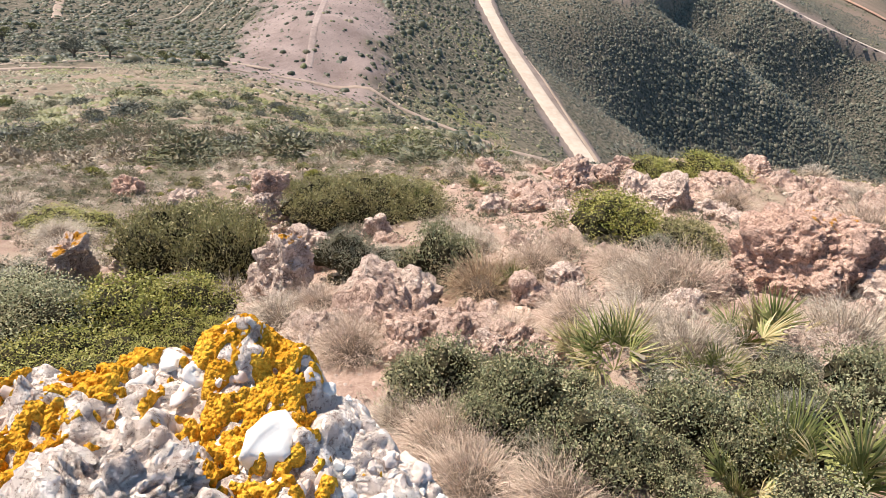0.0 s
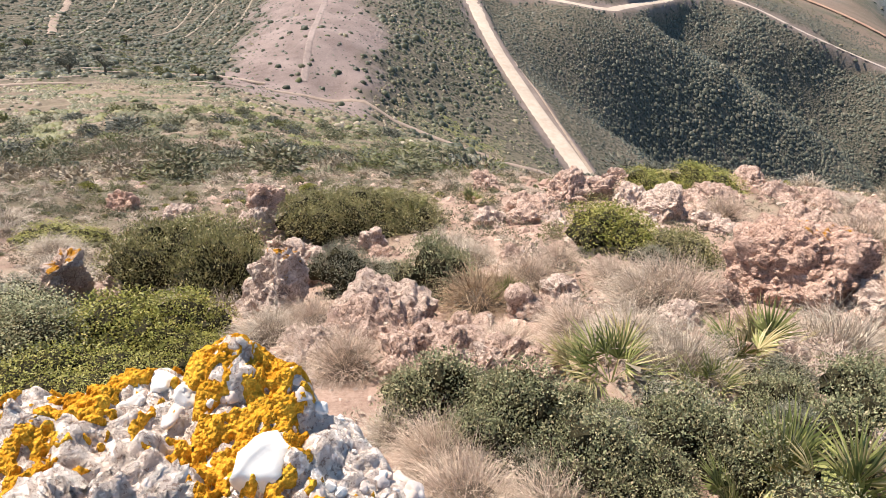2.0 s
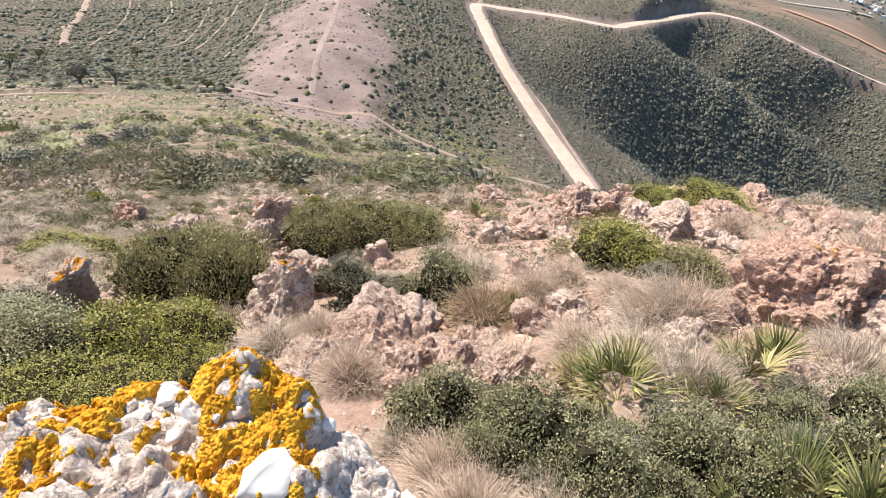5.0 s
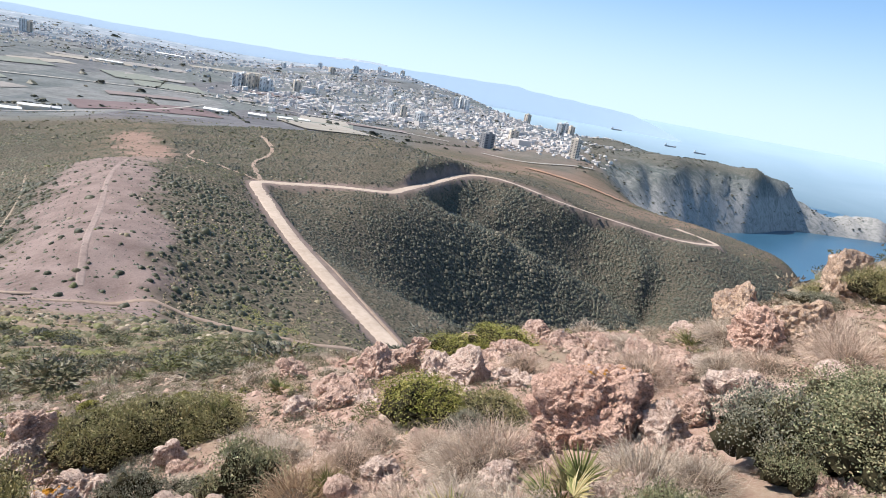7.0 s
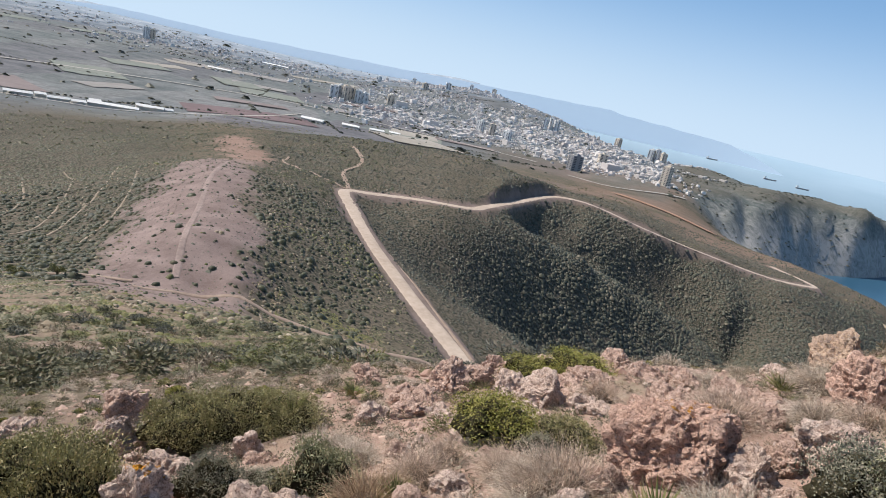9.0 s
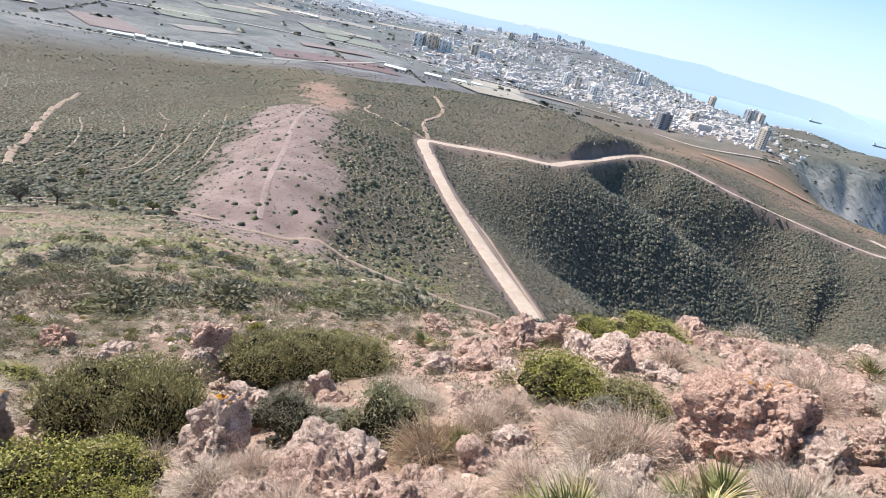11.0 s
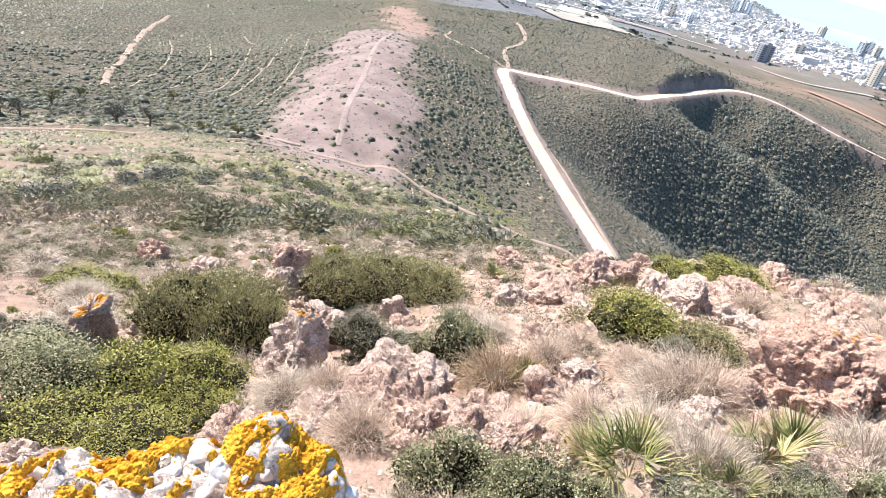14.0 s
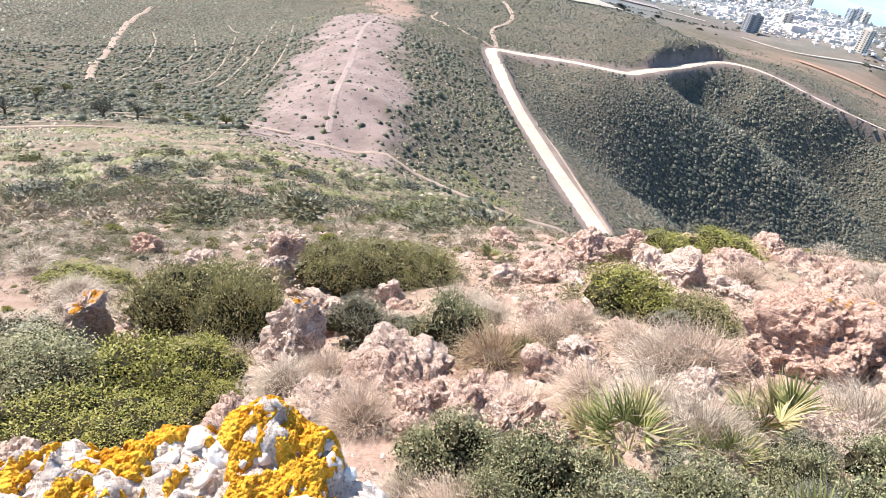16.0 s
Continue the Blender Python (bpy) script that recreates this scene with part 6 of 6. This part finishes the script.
def tussock_thing(seed, count, long, wide, spread, droop, material, label):
    """A domed tussock: fine arching blades round a shade-dark core of matted dead ones."""
    body = new("grass_tussock")
    v, f = dome_blades(seed, int(count * 0.9), long, wide * 0.85)
    av, af = blades(seed + 500, int(count * 1.5), long * 1.05, wide * 0.8, spread, 0.6, 0.1)
    v, f = np.concatenate([v, av]), np.concatenate([f, af + len(v)])
    ob = new("blade_tuft", mesh_from("blade_tuft", v, f, material))
    ob.parent = body
    # the core's dark brown also stands in for shade between the blades
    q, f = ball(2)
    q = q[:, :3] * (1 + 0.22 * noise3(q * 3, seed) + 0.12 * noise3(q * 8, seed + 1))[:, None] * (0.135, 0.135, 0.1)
    ob = new("thatch", mesh_from("thatch", q, f, SHADED_THATCH, True))
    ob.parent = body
    tagged(ob, "matted dead thatch, darkened as shade between blades")
    return tagged(body, label, "grass", "grass tussocks of the hilltop")


def palm_thing(seed, fronds, material, old, label):
    """A dwarf fan palm: stalks that each carry a fan of stiff folded leaflets."""
    r = np.random.default_rng(seed)
    body = new("fan_palm")
    for k in range(fronds):
        az, tilt = r.uniform(0, 2 * math.pi), r.uniform(0.15, 1.15)
        stalk = 0.2 * r.uniform(0.6, 1.2)
        axis = Vector((math.cos(az) * math.sin(tilt), math.sin(az) * math.sin(tilt), math.cos(tilt)))
        hub = axis * stalk
        across = axis.cross(Vector((0, 0, 1))).normalized()
        face = across.cross(axis)
        v, f = [], []

        def strip(a, b, w, lift):
            i = len(v)
            s = (b - a).cross(face).normalized() * w
            mid = (a + b) / 2 + face * lift
            v.extend([a - s * 0.5, a + s * 0.5, mid - s, mid + s, b - s * 0.1 + face * -0.01, b + s * 0.1 + face * -0.01])
            v.extend([mid + face * 0.006])
            f.extend([(i, i + 1, i + 3, i + 2), (i + 2, i + 3, i + 5, i + 4)])
        strip(Vector((0, 0, 0)), hub, 0.006, 0.0)
        leaflets = 19
        for j in range(leaflets):
            g = (j / (leaflets - 1) - 0.5) * 2.5
            way = axis * math.cos(g) + across * math.sin(g) + face * r.normal() * 0.12
            strip(hub, hub + way.normalized() * 0.28 * r.uniform(0.75, 1.15) * (1 - 0.22 * abs(g)), 0.0062, 0.01)
        ob = new("frond", mesh_from("frond", np.array([q[:] for q in v]), np.array(f), old if k % 4 == 3 else material))
        ob.parent = body
        if k % 4 == 3:
            tagged(ob, "yellowed dry fan leaf")
    return tagged(body, label, "palm", "dwarf fan palms of the hilltop")


GREENS = "low evergreen shrub with small grey-green leaves"
BRIGHTS = "bright yellow-green cushion shrub on stony soil"
OLIVES = "dense olive-green shrub with narrow leaves"
GREYS = "soft grey-green shrub on dry ground"
STRAWS, ASHES, RUSTS = "domed tussock of dry straw-coloured grass", "domed tussock of grey dead grass", "tussock of rusty brown dead leaves"
KINDS = {
    "green": [shrub_thing("evergreen_shrub", s, 6500, 0.022, 0.0065, 28, LEAF_GREEN, GREENS) for s in (1, 2)],
    "bright": [shrub_thing("cushion_shrub", s, 6200, 0.021, 0.0065, 30, LEAF_BRIGHT, BRIGHTS) for s in (3, 4)],
    "olive": [shrub_thing("olive_shrub", s, 6500, 0.032, 0.005, 26, LEAF_OLIVE, OLIVES, 0.7) for s in (5, 6)],
    "grey": [shrub_thing("grey_shrub", s, 6500, 0.022, 0.005, 28, LEAF_GREY, GREYS, 0.5) for s in (7, 8)],
    "big_green": [shrub_thing("evergreen_shrub", s, 12500, 0.017, 0.0052, 34, LEAF_GREEN, GREENS) for s in (51,)],
    "big_olive": [shrub_thing("olive_shrub", s, 12500, 0.022, 0.0042, 32, LEAF_OLIVE, OLIVES, 0.7) for s in (52,)],
    "big_grey": [shrub_thing("grey_shrub", s, 11500, 0.0165, 0.0045, 34, LEAF_GREY, GREYS, 0.5) for s in (53,)],
    "straw": [tussock_thing(s, 1150, 0.22, 0.0009, 0.95, 0.6, STRAW, STRAWS) for s in (11, 12, 13)],
    "ash": [tussock_thing(s, 1200, 0.21, 0.0009, 1.0, 0.6, STRAW_GREY, ASHES) for s in (14, 15)],
    "rust": [tussock_thing(s, 640, 0.28, 0.0017, 0.9, 0.4, STRAW_RED, RUSTS) for s in (16, 17)],
    "palm": [palm_thing(s, 12, FROND_GREEN, FROND_DRY, "dwarf fan palm with stiff green fans") for s in (21, 22)],
    "gold": [palm_thing(s, 10, FROND_DRY, FROND_GREEN, "dwarf fan palm with yellowed dry fans") for s in (23,)],
    "small_green": [shrub_thing("evergreen_shrub", s, 760, 0.07, 0.02, 14, LEAF_GREEN, GREENS) for s in (31, 32)],
    "small_bright": [shrub_thing("cushion_shrub", s, 760, 0.064, 0.02, 14, LEAF_BRIGHT, BRIGHTS) for s in (33, 34)],
    "small_olive": [shrub_thing("olive_shrub", s, 720, 0.088, 0.016, 14, LEAF_OLIVE, OLIVES, 0.7) for s in (35, 36)],
    "small_grey": [shrub_thing("grey_shrub", s, 720, 0.07, 0.016, 14, LEAF_GREY, GREYS, 0.5) for s in (37, 38)],
    "small_straw": [tussock_thing(s, 270, 0.26, 0.0022, 0.95, 0.5, STRAW, STRAWS) for s in (41, 42, 43)],
    "small_ash": [tussock_thing(s, 270, 0.24, 0.0022, 1.0, 0.45, STRAW_GREY, ASHES) for s in (44, 45)],
    "small_rust": [tussock_thing(s, 220, 0.28, 0.003, 0.9, 0.35, STRAW_RED, RUSTS) for s in (46, 47)],
}
used = {k: 0 for k in KINDS}
rnd = random.Random(4)


def plant(kind, x, y, w, h, solid=True):
    """Sets a plant of about that width and height on the ground; the first of each kind is moved, the rest are copies."""
    forms = KINDS[kind]
    i = used[kind]
    used[kind] += 1
    src = forms[i % len(forms)]
    span, tall = {"straw": (0.56, 0.25), "ash": (0.54, 0.22), "rust": (0.56, 0.24), "palm": (0.72, 0.44), "gold": (0.72, 0.44)}.get(kind.replace("small_", "").replace("big_", ""), (1.0, 0.55))
    grow = 1.15 if tall == 0.55 else 1.15 if span < 0.7 else 1.25
    h *= 1.0 if tall == 0.55 else 0.8 if span < 0.7 else 1.15
    m = pose(x, y, height_at(x, y) - 0.015, 0, 0, rnd.uniform(0, 360)) @ Matrix.Diagonal((grow * w / span, grow * w / span, h / tall, 1))
    if i < len(forms):
        src.matrix_basis = m
    else:
        copy_thing(src, m)
    if solid:
        TAKEN.append((x, y, 0.42 * w))


for kind, x, y, w, h in (
        ("olive", -1.4, 6.05, 1.05, 0.6), ("olive", -0.95, 6.25, 0.9, 0.55), ("olive", -0.5, 6.5, 0.9, 0.45), ("olive", -2.2, 4.05, 0.85, 0.6), ("olive", -1.65, 3.85, 0.75, 0.6), ("olive", -2.0, 4.5, 0.9, 0.5),
        ("green", -2.3, 2.6, 0.9, 0.4), ("bright", -1.9, 2.85, 0.85, 0.38), ("bright", -1.55, 2.95, 0.7, 0.36), ("bright", -2.05, 2.3, 0.7, 0.3), ("bright", -1.35, 2.7, 0.6, 0.3), ("bright", -2.0, 3.1, 0.5, 0.3), ("bright", -1.6, 2.3, 0.7, 0.3), ("green", -2.7, 2.9, 0.9, 0.3), ("grey", -3.1, 3.3, 0.8, 0.25),
        ("grey", -0.78, 4.15, 0.6, 0.45), ("green", -0.02, 4.05, 0.66, 0.5), ("grey", -0.35, 4.25, 0.5, 0.36), ("bright", 1.58, 5.25, 1.0, 0.68), ("bright", 2.65, 7.9, 1.15, 0.55), ("bright", 3.3, 7.95, 1.15, 0.5), ("bright", 2.9, 7.6, 0.6, 0.36),
        ("olive", 2.1, 4.9, 0.7, 0.34), ("grey", 1.75, 4.55, 0.6, 0.3), ("green", 0.15, 2.12, 0.56, 0.36), ("green", 0.5, 1.98, 0.66, 0.42), ("green", -0.02, 2.32, 0.46, 0.26), ("grey", 0.3, 2.3, 0.4, 0.24), ("green", 0.75, 1.68, 0.6, 0.36), ("green", 0.92, 1.95, 0.5, 0.3), ("grey", 0.55, 1.62, 0.4, 0.28),
        ("green", 1.15, 1.85, 0.56, 0.38), ("green", 1.62, 2.12, 0.6, 0.42), ("green", 1.95, 2.15, 0.62, 0.42), ("green", 2.2, 1.9, 0.7, 0.45), ("grey", 1.4, 1.95, 0.4, 0.3), ("green", 0.43, 2.9, 0.24, 0.13), ("bright", -4.3, 5.5, 0.85, 0.28), ("bright", -4.0, 5.8, 0.6, 0.22),
        ("grey", 3.2, 2.95, 0.9, 0.62), ("green", 3.45, 2.65, 0.95, 0.74), ("green", 3.9, 2.9, 0.9, 0.66), ("green", 3.0, 2.6, 0.6, 0.5), ("grey", 7.7, 7.2, 1.0, 0.45), ("olive", 8.3, 7.0, 1.1, 0.5), ("olive", 8.6, 7.9, 1.1, 0.5), ("grey", 9.4, 8.9, 1.2, 0.45),
        ("green", 0.35, 1.78, 0.5, 0.34), ("grey", 0.85, 1.75, 0.5, 0.34), ("green", 0.98, 1.62, 0.5, 0.34), ("green", 1.3, 1.72, 0.5, 0.36), ("grey", 1.2, 2.1, 0.5, 0.32), ("green", 0.72, 2.1, 0.5, 0.34), ("green", 1.8, 1.85, 0.6, 0.4), ("grey", 1.55, 1.85, 0.5, 0.34),
        ("grey", 0.62, 1.85, 0.44, 0.3), ("green", 1.05, 1.35, 0.5, 0.3), ("green", 1.4, 1.35, 0.5, 0.3), ("grey", 1.75, 2.4, 0.5, 0.3), ("green", 2.1, 2.4, 0.5, 0.34),
        ("ash", -1.82, 3.36, 0.5, 0.28), ("ash", 0.08, 5.1, 0.64, 0.42), ("ash", 0.3, 4.7, 0.55, 0.34), ("straw", 0.75, 4.15, 0.62, 0.5), ("straw", 1.0, 4.5, 0.5, 0.4), ("straw", 0.93, 3.1, 0.6, 0.4), ("straw", 1.72, 3.75, 0.66, 0.42), ("ash", 1.5, 3.7, 0.5, 0.34), ("straw", -0.38, 2.6, 0.52, 0.36), ("straw", -0.6, 2.75, 0.4, 0.28),
        ("ash", -0.95, 3.0, 0.52, 0.32), ("straw", -0.7, 3.15, 0.4, 0.26), ("straw", 3.05, 6.5, 0.62, 0.46), ("ash", 2.28, 2.8, 0.56, 0.4), ("ash", 2.6, 2.75, 0.5, 0.36), ("ash", 1.2, 2.85, 0.46, 0.28), ("straw", 0.53, 2.85, 0.4, 0.24), ("straw", 3.7, 5.15, 0.7, 0.46), ("straw", 0.18, 1.7, 0.44, 0.34), ("ash", 0.0, 1.9, 0.36, 0.26),
        ("straw", 0.62, 1.42, 0.4, 0.24), ("straw", 0.3, 1.45, 0.4, 0.24), ("ash", 1.35, 2.5, 0.46, 0.34), ("ash", -3.95, 5.05, 0.6, 0.28), ("straw", 1.4, 4.2, 0.56, 0.32), ("straw", 5.6, 4.75, 0.8, 0.62), ("ash", 4.45, 4.95, 0.5, 0.32), ("straw", 3.25, 4.65, 0.48, 0.36), ("straw", 2.45, 2.98, 0.5, 0.3),
        ("straw", 4.85, 4.85, 0.66, 0.36), ("ash", 4.75, 7.05, 0.66, 0.32), ("ash", 5.6, 6.4, 0.64, 0.34), ("straw", 5.3, 4.4, 0.6, 0.46), ("straw", 6.2, 5.4, 0.7, 0.5), ("ash", 6.6, 6.3, 0.7, 0.4), ("rust", 0.36, 3.68, 0.6, 0.42), ("rust", 0.52, 3.8, 0.4, 0.3),
        ("palm", 1.0, 2.45, 0.5, 0.32), ("gold", 0.86, 2.5, 0.4, 0.26), ("gold", 1.84, 2.8, 0.7, 0.5), ("palm", 1.72, 2.75, 0.42, 0.3), ("palm", 1.43, 2.32, 0.42, 0.25), ("palm", 1.42, 1.62, 0.62, 0.42), ("palm", 1.6, 1.55, 0.5, 0.36), ("palm", 1.22, 1.5, 0.4, 0.3), ("palm", 0.55, 3.7, 0.3, 0.26), ("gold", -1.58, 4.85, 0.4, 0.34),
        ("palm", -0.78, 6.35, 0.5, 0.62), ("palm", -0.42, 6.55, 0.46, 0.55), ("palm", 0.29, 7.7, 0.5, 0.34), ("gold", 0.5, 7.75, 0.4, 0.26), ("palm", 5.14, 6.4, 0.52, 0.3), ("gold", 1.98, 2.95, 0.4, 0.36)):
    plant("big_" + kind if w > 0.84 and kind in ("green", "olive", "grey") and y < 6.8 else kind, x, y, w, h)

# smaller plants that fill the ground between
fill = random.Random(11)
made = 0
while made < 340:
    d = math.sqrt(fill.uniform(1.6 ** 2, 12.5 ** 2))
    x, y = place(fill.uniform(-46, 56), d)
    kind = fill.choice(("straw", "straw", "ash", "ash", "ash", "grey", "olive", "green", "rust")) if x > -2 else fill.choice(("ash", "ash", "straw", "green", "grey", "olive", "bright"))
    w = fill.uniform(0.2, 0.46)
    if any(math.hypot(x - a, y - b) < q + 0.3 * w for a, b, q in TAKEN) or math.hypot(x + 0.1, y) < 1.0:
        made += 0.05
        continue
    plant("small_" + kind, x, y, w, w * fill.uniform(0.45, 0.65))
    made += 1
# scrub clumps over the lip of the slope
made = 0
while made < 330:
    d = fill.uniform(4.5, 17.0)
    x, y = place(fill.uniform(-46, 34 if d > 7 else -8), d)
    w = fill.uniform(0.3, 0.7) * (0.6 + d / 30)
    made += 0.1
    if any(math.hypot(x - a, y - b) < q + 0.25 * w for a, b, q in TAKEN):
        continue
    plant("small_" + fill.choice(("grey", "olive", "green", "bright", "ash", "straw", "green")), x, y, w, w * fill.uniform(0.45, 0.65))
    made += 0.9
